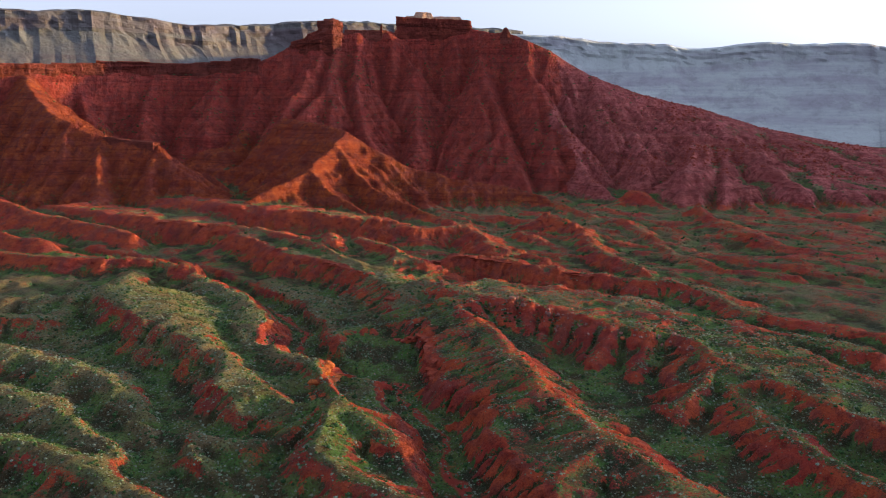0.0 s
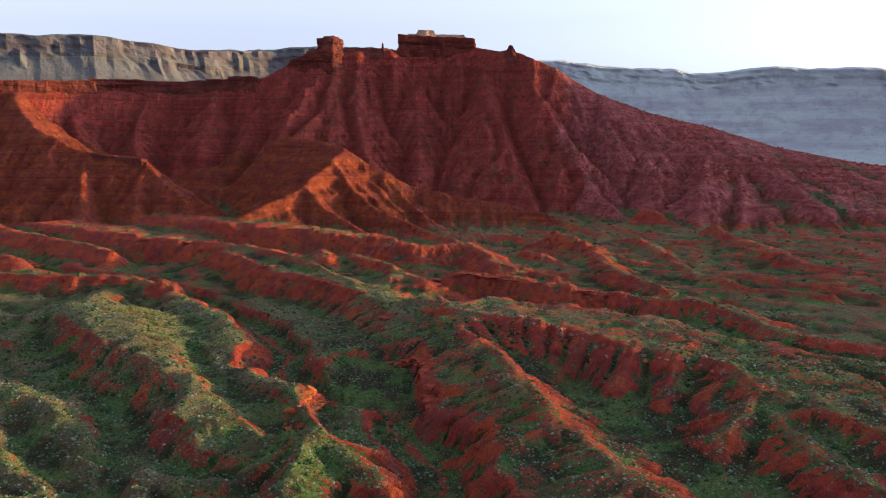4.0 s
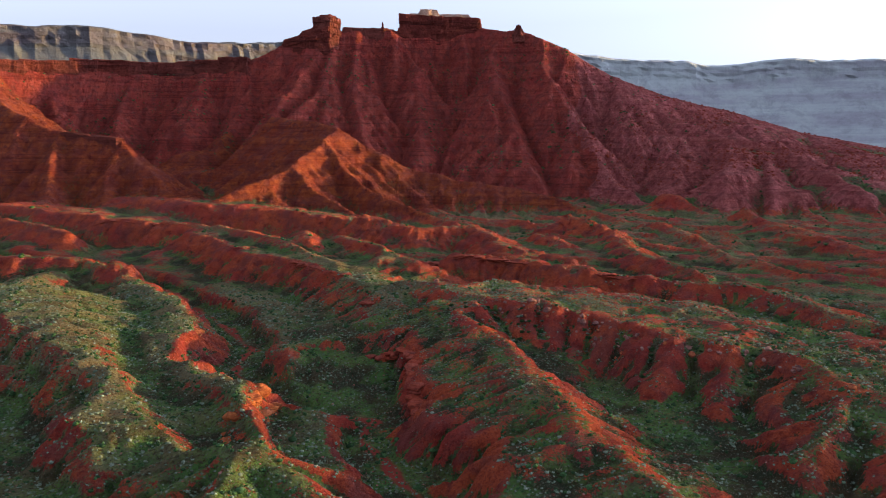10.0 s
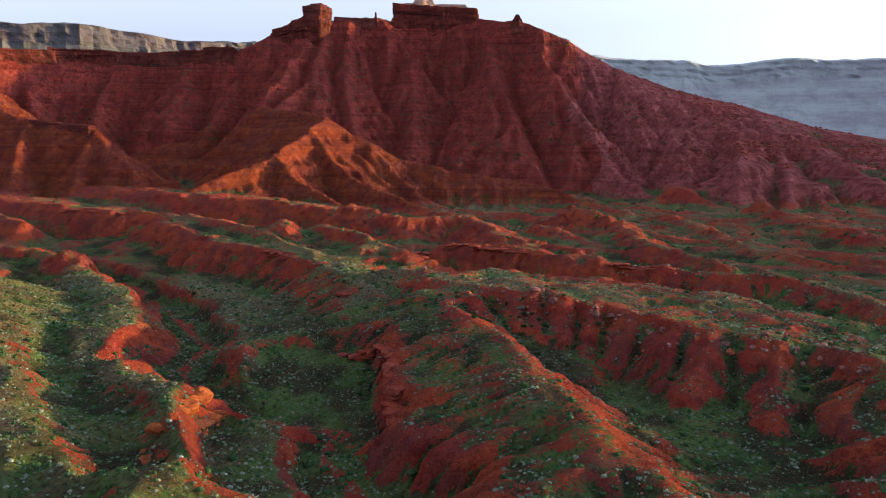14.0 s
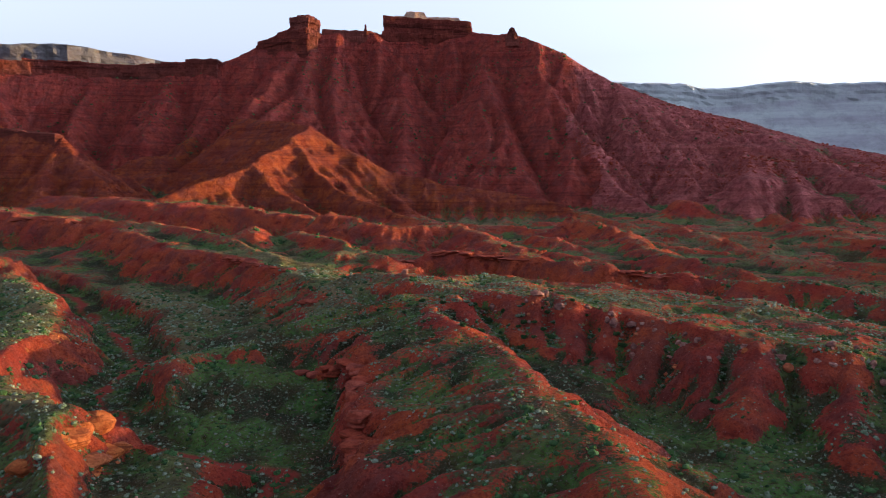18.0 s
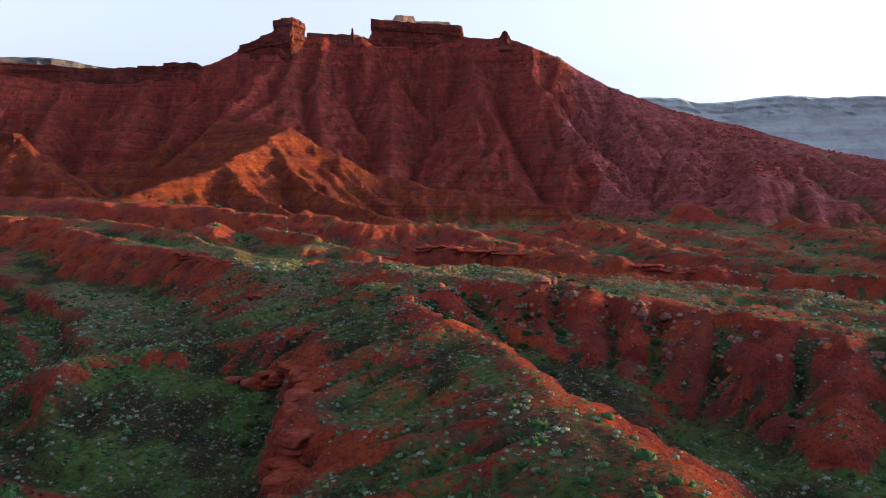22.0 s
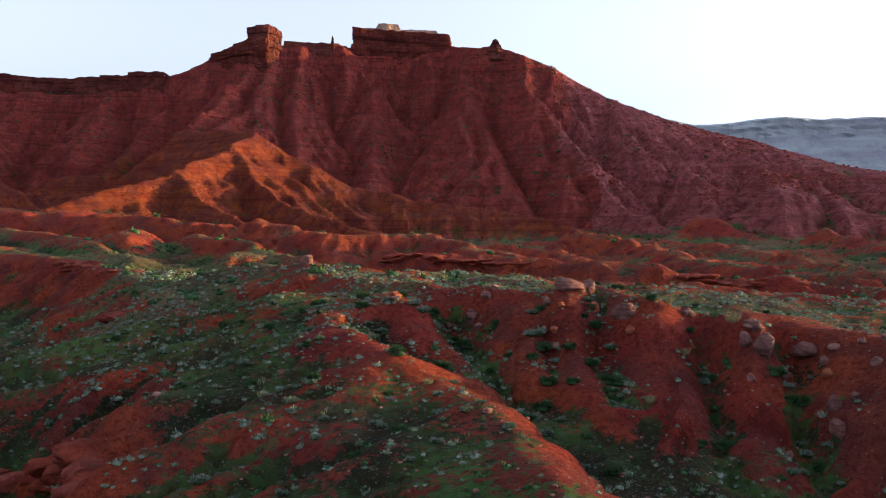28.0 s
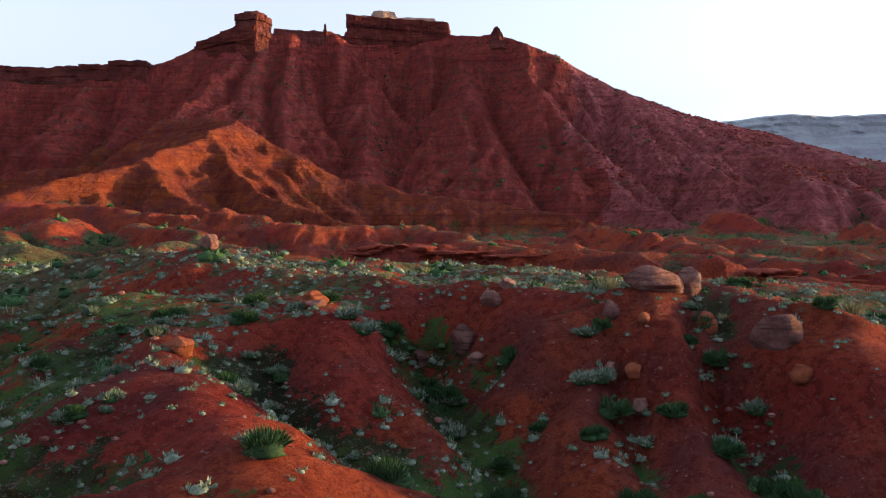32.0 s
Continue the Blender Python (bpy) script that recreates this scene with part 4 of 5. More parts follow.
ledge_rock("spire", [(-39.2, 533.5), (-37.6, 533.2), (-37.4, 535.0), (-39.0, 535.2)], 95, 104.0, butte, CAPROCK, "thin rock spire", 4, 0.25, 3, 0.5)
ledge_rock("ledge", [(-62, 529), (-50, 531), (-38, 533), (-31, 538), (-31, 545), (-62, 540)], 88, 100.9, butte, CAPROCK, "low saddle ledge", 4, 0.6, 4, 1.2)
ledge_rock("caprock", [(-30, 538), (-15, 541), (0, 543), (18, 546), (19, 556), (0, 562), (-28, 558)], 88, 109.0, butte, CAPROCK, "dark red cliff-sided caprock block", 8, 0.8, 5, 0.8, tilt=-0.03)
ledge_rock("cap_top", [(-26, 543), (-12, 544), (-1, 546), (14, 549), (14, 556), (-24, 556)], 106, 110.6, butte, PALECAP, "pale crumbling top of the caprock", 3, 0.7, 6, 2.6)
ledge_rock("cap_top", [(-19, 544), (-13, 543.5), (-6, 546), (-6, 554), (-18, 554)], 108.6, 113.2, butte, PALECAP, "pale crumbling top of the caprock", 3, 0.5, 7, 1.8)

ledge_rock("ledge", [(-151, 372.6), (-138, 369.4), (-126, 366.8), (-124, 369.5), (-126, 371.5), (-138, 374.5), (-151, 377.5)], 30, 37.9, spur, CAPROCK, "flat dark ledge on the spur", 4, 0.5, 12, 0.5, tilt=-0.09)

RIM = [(-330, 418, 69), (-290, 434, 71.5), (-262, 446, 74), (-227, 467, 76.7), (-207, 487, 77.5), (-190, 502, 80.1), (-160, 512, 79), (-137, 512, 80.2), (-112, 511, 83)]
for (ax, ay, az), (bx, by, bz) in zip(RIM[:-1], RIM[1:]):
    n = max(2, int(math.hypot(bx - ax, by - ay) / 13))
    for k in range(n):
        u, v = k / n, (k + 1) / n
        px, py, pz, qx, qy, qz = ax + (bx - ax) * u, ay + (by - ay) * u, az + (bz - az) * u, ax + (bx - ax) * v, ay + (by - ay) * v, az + (bz - az) * v
        wob = 1.2 * noise.noise((px * 0.1, py * 0.1, 3))
        ledge_rock("rim_ledge", [(px - 1.6, py - 1.6 + wob), (qx + 1.6, qy - 1.6 + wob), (qx + 1.6, qy + 7), (px - 1.6, py + 7)], min(pz, qz) - 13 + wob, (pz + qz) / 2 + 0.6 * wob, butte, CAPROCK, "", 6, 0.7, k + px, 0.3)

# ---- ledges of harder rock in the low ground ----


def stone_mesh(name, size, seed, detail, material, crack=0.5, flat=0.0):
    """A weathered stone: a ball cut by a few planes, with bedding and pits; its foot is at z = 0."""
    rnd = random.Random(seed)
    bm = bmesh.new()
    bmesh.ops.create_icosphere(bm, subdivisions=detail, radius=1.0)
    cuts = [(Vector((rnd.uniform(-1, 1), rnd.uniform(-1, 1), rnd.uniform(-0.4, 1))).normalized(), rnd.uniform(0.5, 0.85)) for _ in range(11)]
    for v in bm.verts:
        p = v.co.copy()
        for n, far_cut in cuts:
            over = p.dot(n) - far_cut
            if over > 0:
                p -= n * over * 0.96
        p *= 1 + 0.10 * noise.noise(p * 1.6 + Vector((seed, 0, 0))) + 0.05 * noise.noise(p * 4 + Vector((0, seed, 0)))
        groove = math.sin(p.z * 7 + 1.5 * noise.noise(p * 1.2 + Vector((seed, seed, 0))) + seed)
        if groove > 0.86:
            p = Vector((p.x * (1 - 0.09 * crack), p.y * (1 - 0.09 * crack), p.z))
        if p.z > 0 and flat:
            p.z *= 1 - flat
        v.co = Vector((p.x * size[0] / 2, p.y * size[1] / 2, (p.z + 0.62) * size[2] / 1.62))
    mesh = bpy.data.meshes.new(name)
    bm.to_mesh(mesh)
    bm.free()
    mesh.materials.append(material)
    mesh.polygons.foreach_set("use_smooth", np.ones(len(mesh.polygons), bool))
    return mesh


def ledge(front, thick, bulge, seed, label="bulging layered rust-red rock ledge in the bank", rock=None):
    """A jutting bed of weathered rock along a line of places: two courses of rounded bulges set into the slope behind."""
    rnd = random.Random(seed)
    for k, ((ax, ay, az), (bx, by, bz)) in enumerate(zip(front[:-1], front[1:])):
        ex, ey = bx - ax, by - ay
        size = math.hypot(ex, ey)
        nx, ny = -ey / size, ex / size
        back = height_at([ax + nx * 1.4, bx + nx * 1.4], [ay + ny * 1.4, by + ny * 1.4])
        top = min((az + bz) / 2, float(back.mean()) + 0.12)
        ob = thing("rock_ledge", ((ax + bx) / 2, (ay + by) / 2, top - thick), label, "ledge", "rock ledges along the banks")
        n = max(1, round(size / (bulge * 0.62)))
        for course in (0, 1):
            for j in range(n):
                u = (j + 0.5 * course + rnd.uniform(0.1, 0.5)) / n
                wide = bulge * rnd.uniform(0.9, 1.35)
                tall = thick * rnd.uniform(0.55, 0.75)
                inward = 0.30 * wide + (0.0 if course else 0.25) + rnd.uniform(-0.2, 0.15)
                mesh = stone_mesh("bulge", (wide * 1.15, wide * 1.1, tall), seed * 7 + k * 13 + j * 3 + course, 3, rock or LEDGE, 1.6, 0.2)
                piece = new("bulge", mesh)
                z = top - (tall * 0.96 if course else thick) + rnd.uniform(-0.06, 0.06)
                piece.matrix_world = pose(ax + ex * u + nx * inward, ay + ey * u + ny * inward, z, rnd.uniform(-6, 6), rnd.uniform(-6, 6), math.degrees(math.atan2(ey, ex)) + rnd.uniform(-20, 20))
                under(piece, ob)


ledge([(-19.6, 132.6, 5.1), (-20.3, 136.0, 4.9), (-20.6, 139.4, 4.8), (-20.7, 142.8, 4.7), (-20.3, 146.0, 4.5), (-19.4, 148.4, 4.2)], 2.5, 2.7, 3)
ledge([(-18.6, 134.6, 3.0), (-19.2, 138.2, 2.9), (-19.3, 142.0, 2.7), (-18.6, 145.6, 2.5)], 1.5, 2.2, 5)
ledge([(-37.0, 159.8, 5.1), (-37.6, 163.2, 5.2), (-37.6, 166.8, 5.2), (-37.4, 170.2, 5.2), (-36.8, 173.6, 5.1), (-37.2, 176.8, 5.0)], 2.0, 2.4, 31)
OVERHANG = "dark red rounded rim rock overhanging the grassy alcove"
ledge([(-12.5, 167.6, 4.7), (-10.2, 167.2, 4.8), (-8.0, 166.6, 4.8), (-6.0, 165.6, 4.75), (-4.2, 163.4, 4.6), (-3.4, 160.6, 4.5)], 1.1, 1.7, 41, OVERHANG, RIMROCK)
ledge([(-3.2, 160.4, 4.5), (-3.3, 157.4, 4.4), (-3.2, 154.2, 4.2), (-2.9, 150.6, 4.0), (-2.4, 146.8, 3.8), (-2.2, 143.0, 3.4)], 1.5, 2.2, 43, OVERHANG, RIMROCK)
ledge([(-13.5, 188.5, 7.2), (-10.5, 186.6, 7.2), (-7.0, 187.0, 7.2)], 0.8, 1.6, 51, rock=RIMROCK)
ledge([(-33, 226.6, 8.9), (-29, 222.0, 8.8), (-25, 216.6, 8.8), (-21, 212.2, 8.7), (-17, 208.0, 8.7)], 1.0, 2.2, 61, rock=RIMROCK)
ledge([(30, 214.2, 8.7), (34.5, 212.4, 8.6), (38.6, 211.6, 8.5), (42, 210.9, 8.3)], 1.0, 2.2, 71, rock=RIMROCK)
ledge([(-4, 232.4, 9.7), (2, 231.8, 9.7), (8, 229.8, 9.7), (14, 227.6, 9.6), (20, 221.8, 9.5)], 1.0, 2.4, 81, rock=RIMROCK)
ledge([(-100, 286, 14), (-88, 283, 14), (-76, 279, 13.6), (-66, 276, 13.4), (-56, 270, 13.0)], 1.3, 3.0, 91, rock=RIMROCK)

# ---- the far mesas ----


def mesa(name, crest, foot, cliff, material, label, seed):
    """A long cliff-topped mesa: a cliff band under the rim, talus with buttresses below, a flat top behind."""
    stations, s = [], 0.0
    for (ax, ay, az), (bx, by, bz) in zip(crest[:-1], crest[1:]):
        n = max(2, int(math.hypot(bx - ax, by - ay) / 7))
        nx, ny = by - ay, -(bx - ax)
        size = math.hypot(nx, ny)
        for k in range(n):
            u = k / n
            stations.append((ax + (bx - ax) * u, ay + (by - ay) * u, az + (bz - az) * u, nx / size, ny / size))
    rows = []
    for k, (x, y, z, nx, ny) in enumerate(stations):
        bay = 26 * noise.noise((k * 0.05, seed, 0)) + 9 * noise.noise((k * 0.21, seed, 3)) + 3.5 * noise.noise((k * 0.7, seed, 5))
        rim = z + 3.0 * noise.noise((k * 0.13, seed, 7)) + 1.3 * noise.noise((k * 0.6, seed, 8))
        line = []
        for j in range(26):
            if j < 3:
                out, h = -240 + 110 * j, rim + 12 - 4 * j + 2 * noise.noise((k * 0.3, j, seed))
            elif j < 10:
                v = (j - 3) / 6
                out, h = 10 * v + 1.5 * (j % 2) + 6 * noise.noise((k * 0.9, j * 0.4, seed + 1)), rim - cliff * v
            else:
                v = (j - 9) / 16
                rib = 12 * noise.noise((k * 0.16, v * 1.2, seed + 2)) * v + 4 * noise.noise((k * 0.55, v * 3, seed + 6)) + 2 * (j % 4 == 0)
                out, h = 12 + (rim - cliff - foot) * 1.55 * v + rib, (rim - cliff) + (foot - rim + cliff) * v ** 0.85
            line.append((x + nx * (out + bay), y + ny * (out + bay), h))
        rows.append(line)
    x, y, z = rows[len(rows) // 2][9]
    ob = thing(name, (x, y, foot), label, "mesa")
    for piece, a, b in (("mesa_top", 0, 3), ("cliff_band", 3, 9), ("talus_slope", 9, 25)):
        bm = bmesh.new()
        verts = [[bm.verts.new(p) for p in line[a:b + 1]] for line in rows]
        for low, high in zip(verts[:-1], verts[1:]):
            for k in range(b - a):
                bm.faces.new((low[k], high[k], high[k + 1], low[k + 1]))
        bmesh.ops.recalc_face_normals(bm, faces=bm.faces)
        part(piece, bm, material, ob)
    return ob


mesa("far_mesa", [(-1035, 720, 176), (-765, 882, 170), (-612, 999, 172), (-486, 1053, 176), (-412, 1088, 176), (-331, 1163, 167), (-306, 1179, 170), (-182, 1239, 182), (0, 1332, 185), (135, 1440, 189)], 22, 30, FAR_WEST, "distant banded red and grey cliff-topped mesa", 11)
# Unseen rim past (675, 886): heights chosen to shade flank and foreground.
mesa("far_mesa", [(-32, 1156, 155), (54, 1123, 153), (105, 1097, 149.5), (216, 1075, 138), (302, 1058, 130), (335, 1052, 129.5), (386, 1034, 134), (507, 981, 126), (675, 886, 140), (800, 800, 152), (900, 720, 176), (966, 647, 176), (1019, 581, 150), (1051, 534, 136), (1082, 475, 122), (1110, 420, 126), (1150, 330, 128), (1180, 240, 130), (1210, 80, 132), (1200, -150, 130)], 14, 22, FAR_EAST, "distant mesa with banded cliffs, haze painted into its pale colour", 29)

# ---- boulders and stones ----

# x, y, width, depth, height, turn, rock, what
BOULDERS = [
    (15.1, 176.0, 2.0, 1.2, 0.6, 15, BOULDER, "flat layered pinkish sandstone slab on the bench edge"),
    (15.95, 176.4, 0.75, 0.7, 0.8, 40, BOULDER, "upright pinkish sandstone block beside the slab"),
    (17.0, 173.4, 1.25, 1.0, 0.85, -10, DARKROCK, "rounded brown boulder with a cracked top"),
    (3.7, 173.0, 0.95, 0.75, 0.5, 20, RUSTROCK, "smooth oval red boulder on the ridge"),
    (6.2, 176.2, 0.85, 0.7, 0.55, 0, RUSTROCK, "orange-red block of sandstone"),
    (6.3, 175.7, 0.8, 0.5, 0.28, 30, BOULDER, "flat pale slab below the orange block"),
    (10.2, 176.9, 1.0, 0.8, 0.75, 35, DARKROCK, "leaning dark boulder at the head of the gully"),
    (10.9, 177.6, 0.9, 0.7, 0.55, 60, BOULDER, "pinkish boulder at the head of the gully"),
    (11.4, 178.2, 0.6, 0.5, 0.4, 10, BOULDER, "small pinkish boulder on the bench"),
    (10.4, 175.9, 0.55, 0.4, 0.35, 10, BOULDER, "small boulder under the leaning one"),
    (9.0, 177.3, 0.7, 0.5, 0.5, 50, DARKROCK, "dark broken rock in the gully"),
    (13.3, 173.6, 0.5, 0.3, 0.4, 70, STONES, "small pale stone on the red slope"),
    (13.8, 173.2, 0.45, 0.4, 0.4, 0, RUSTROCK, "small round red stone on the slope"),
    (-0.3, 190.4, 0.95, 0.8, 0.85, 0, BOULDER, "pale pink boulder on a red knoll"),
    (24.0, 169.8, 1.5, 1.0, 0.8, 25, DARKROCK, "dark flat-topped boulder on the bench edge"),
    (22.1, 170.6, 1.0, 0.8, 0.3, 0, BOULDER, "stack of pale flat slabs"),
    (22.1, 170.75, 0.9, 0.75, 0.55, 12, BOULDER, "pale layered slab behind the stack"),
    (19.6, 171.4, 0.5, 0.5, 0.45, 0, RUSTROCK, "small round red boulder"),
    (20.1, 173.6, 0.9, 0.6, 0.4, 0, BOULDER, "pinkish slab on the bench edge"),
    (27.6, 164.0, 1.0, 0.8, 0.6, 0, BOULDER, "brown boulder on the ribbed slope"),
    (28.8, 163.4, 0.8, 0.7, 0.5, 0, DARKROCK, "dark boulder on the ribbed slope"),
    (31.8, 159.6, 0.9, 0.7, 0.55, 0, BOULDER, "pinkish boulder on the bench edge"),
    (34.5, 158.2, 1.0, 0.8, 0.6, 0, BOULDER, "pinkish boulder on the bench edge"),
    (38.6, 157.6, 1.1, 0.9, 0.7, 0, DARKROCK, "dark boulder on the bench edge"),
    (25.6, 167.2, 0.6, 0.5, 0.4, 0, BOULDER, "small boulder on the bench edge"),
    (44.2, 155.6, 1.0, 0.8, 0.6, 0, BOULDER, "pinkish boulder on the bench edge"),
    (-3.0, 167.0, 0.5, 0.4, 0.3, 0, DARKROCK, "dark stone on the grassy slope"),
    (2.0, 168.0, 0.4, 0.35, 0.3, 0, BOULDER, "pink stone on the grassy slope"),
    (24.5, 161.0, 0.5, 0.4, 0.3, 0, BOULDER, "small pale stone on the slope"),
    (21.0, 164.5, 0.45, 0.4, 0.3, 0, BOULDER, "small pale stone on the slope"),
]
bx = np.array([b[0] for b in BOULDERS])
by = np.array([b[1] for b in BOULDERS])
for k, ((x, y, sx, sy, sz, turn, rock, text), z) in enumerate(zip(BOULDERS, height_at(bx, by))):
    ob = new("boulder", stone_mesh("boulder", (sx, sy, sz), 5 + k * 3, 4, rock, 1.0, 0.25 if sz < 0.6 else 0.0))
    ob.matrix_world = pose(x, y, z - 0.10 * sz, random.uniform(-8, 8), random.uniform(-8, 8), turn)
    tagged(ob, text, "boulder", "boulders along the bench")

# broken rock along the rim of the bench and down its ribbed face
rim_rocks = [stone_mesh("boulder", (1.0, 0.8, 0.55 + 0.08 * k), 205 + k * 7, 3, (BOULDER, DARKROCK, BOULDER, RUSTROCK)[k % 4], 1.0, 0.2) for k in range(6)]
RIM_LINE = [(13.5, 176.2), (18, 173), (22, 170.8), (25, 168.2), (28, 164), (33, 159), (39, 157.2), (45, 154.6), (48, 147), (48, 139)]
rock_rnd = random.Random(88)
for k in range(64):
    leg = rock_rnd.choices(range(9), (2, 3, 4, 5, 6, 5, 4, 3, 2))[0]
    (ax, ay), (bx, by) = RIM_LINE[leg], RIM_LINE[leg + 1]
    u, down = rock_rnd.random(), max(-1.5, rock_rnd.gauss(0.8, 1.8))
    ex, ey = bx - ax, by - ay
    size = math.hypot(ex, ey)
    x, y = ax + ex * u + ey / size * down, ay + ey * u - ex / size * down
    wide = rock_rnd.uniform(0.35, 0.75) + 0.5 * rock_rnd.random() ** 4
    ob = new("boulder", rim_rocks[k % 6])
    ob.matrix_world = pose(x, y, float(height_at(x, y)[0]) - 0.08 * wide, rock_rnd.uniform(-10, 10), rock_rnd.uniform(-10, 10), rock_rnd.uniform(0, 360)) @ Matrix.Diagonal((wide, wide, wide, 1))
    tagged(ob, ("pinkish sandstone", "dark brown", "pinkish sandstone", "rust-red")[(k % 6) % 4] + (" boulder on the bench rim" if down < 0.8 else " boulder on the ribbed red slope"), "boulder", "boulders along the bench")


def field_at(field, xs, ys):
    """The grid's value nearest to each place."""
    r = np.clip(np.searchsorted(gy, ys), 0, len(gy) - 1)
    c = np.empty(len(xs), int)
    order = np.argsort(r, kind="stable")
    for row in np.unique(r):
        sel = order[np.searchsorted(r[order], row):np.searchsorted(r[order], row, "right")]
        c[sel] = np.clip(np.searchsorted(GX[row], xs[sel]), 0, COLS - 1)
    return field[r, c]


def strewn(name, templates, places, sizes, turns, material, label, category, smooth=False):
    """Many small things in one mesh of kind stuff: copies of small templates, turned and scaled."""
    vs, fs, base = [], [], 0
    rnd = np.random.RandomState(len(places))
    pick = rnd.randint(0, len(templates), len(places))
    for k, (v, f) in enumerate(templates):
        sel = np.nonzero(pick == k)[0]
        if not len(sel):
            continue
        ca, sa = np.cos(turns[sel])[:, None], np.sin(turns[sel])[:, None]
        s = sizes[sel][:, None]
        x = (v[None, :, 0] * ca - v[None, :, 1] * sa) * s + places[sel, 0][:, None]
        y = (v[None, :, 0] * sa + v[None, :, 1] * ca) * s + places[sel, 1][:, None]
        z = v[None, :, 2] * s * (0.8 + 0.4 * rnd.rand(len(sel), 1)) + places[sel, 2][:, None]
        vs.append(np.stack([x, y, z], 2).reshape(-1, 3))
        fs.append((f[None] + (np.arange(len(sel)) * len(v))[:, None, None] + base).reshape(-1, f.shape[1]))
        base += len(sel) * len(v)
    v, f = np.concatenate(vs), np.concatenate(fs)
    mesh = bpy.data.meshes.new(name)
    mesh.vertices.add(len(v))
    mesh.vertices.foreach_set("co", v.ravel().astype(np.float32))
    mesh.loops.add(f.size)
    mesh.loops.foreach_set("vertex_index", f.ravel().astype(np.int32))
    mesh.polygons.add(len(f))
    mesh.polygons.foreach_set("loop_start", np.arange(0, f.size, f.shape[1], dtype=np.int32))
    mesh.polygons.foreach_set("use_smooth", np.full(len(f), smooth))
    mesh.update(calc_edges=True)
    mesh.materials.append(material)
    return tagged(new(name, mesh), label, category, kind="stuff")


def arrays(mesh):
    v = np.empty(len(mesh.vertices) * 3)
    mesh.vertices.foreach_get("co", v)
    return v.reshape(-1, 3), np.array([tuple(p.vertices) for p in mesh.polygons])


# ---- plants ----


def tuft(seed, leaves, spread_out, tall, leaf, upright):
    """Leaves of a low shrub or a grass tuft as four-cornered blades, about 1 wide."""
    rnd = random.Random(seed)
    lumps = [(rnd.uniform(0, 6.283), rnd.uniform(0.15, 0.34), rnd.uniform(0.75, 1.1)) for _ in range(6)]
    v, f = [], []
    for _ in range(leaves):
        if upright:
            a, r = rnd.uniform(0, 6.283), math.sqrt(rnd.random()) * spread_out
            root = Vector((math.cos(a) * r * 0.45, math.sin(a) * r * 0.45, -0.03))
            tip = Vector((math.cos(a) * r, math.sin(a) * r, tall * rnd.uniform(0.5, 1.1)))
            turn = a + rnd.uniform(0.8, 2.3)
            w = Vector((math.cos(turn), math.sin(turn), 0)) * leaf
        else:
            a0, r0, high = rnd.choice(lumps)
            a, up = rnd.uniform(0, 6.283), rnd.uniform(-0.35, 1.0)
            flat = math.sqrt(max(0, 1 - up * up))
            out = Vector((math.cos(a) * flat, math.sin(a) * flat, up))
            size = 0.24 * rnd.uniform(0.55, 1.1)
            c = Vector((math.cos(a0) * r0, math.sin(a0) * r0, tall * 0.5 * high))
            c = c + Vector((out.x * size, out.y * size, out.z * size * tall * 1.5))
            c.z = max(c.z, 0.02)
            way = (out + Vector((rnd.uniform(-1, 1), rnd.uniform(-1, 1), rnd.uniform(-0.4, 1.0)))).normalized()
            w = way.orthogonal().normalized() * leaf * rnd.uniform(0.5, 1.0)
            w.rotate(Euler((rnd.uniform(0, 3), rnd.uniform(0, 3), rnd.uniform(0, 3))))
            root, tip = c - way * leaf * 1.3, c + way * leaf * 1.3
        m = root.lerp(tip, 0.5)
        n = len(v)
        v += [root, m + w, tip, m - w]
        f.append((n, n + 1, n + 2, n + 3))
    return np.array([tuple(p) for p in v]), np.array(f)


def mound(seed, detail, wide, tall):
    """A lumpy rounded mound, the dense inside of a shrub."""
    bm = bmesh.new()
    bmesh.ops.create_icosphere(bm, subdivisions=detail, radius=1.0)
    v = []
    for p in bm.verts:
        lump = 1 + 0.35 * noise.noise(p.co * 1.7 + Vector((seed, 0, 0))) + 0.12 * noise.noise(p.co * 5 + Vector((0, seed, 0)))
        v.append((p.co.x * wide * lump, p.co.y * wide * lump, max(p.co.z, -0.25) * tall * lump))
    f = [tuple(q.index for q in face.verts) for face in bm.faces]
    bm.free()
    return np.array(v), np.array(f)


def bushy(seed, leaves, tall, leaf, detail=1):
    """A mound with loose leaves round it, all in triangles."""
    v, f = tuft(seed, leaves, 0.5, tall, leaf, False)
    mv, mf = mound(seed, detail, 0.40, tall * 0.72)
    return np.concatenate([mv, v]), np.concatenate([mf, f[:, [0, 1, 2]] + len(mv), f[:, [0, 2, 3]] + len(mv)])


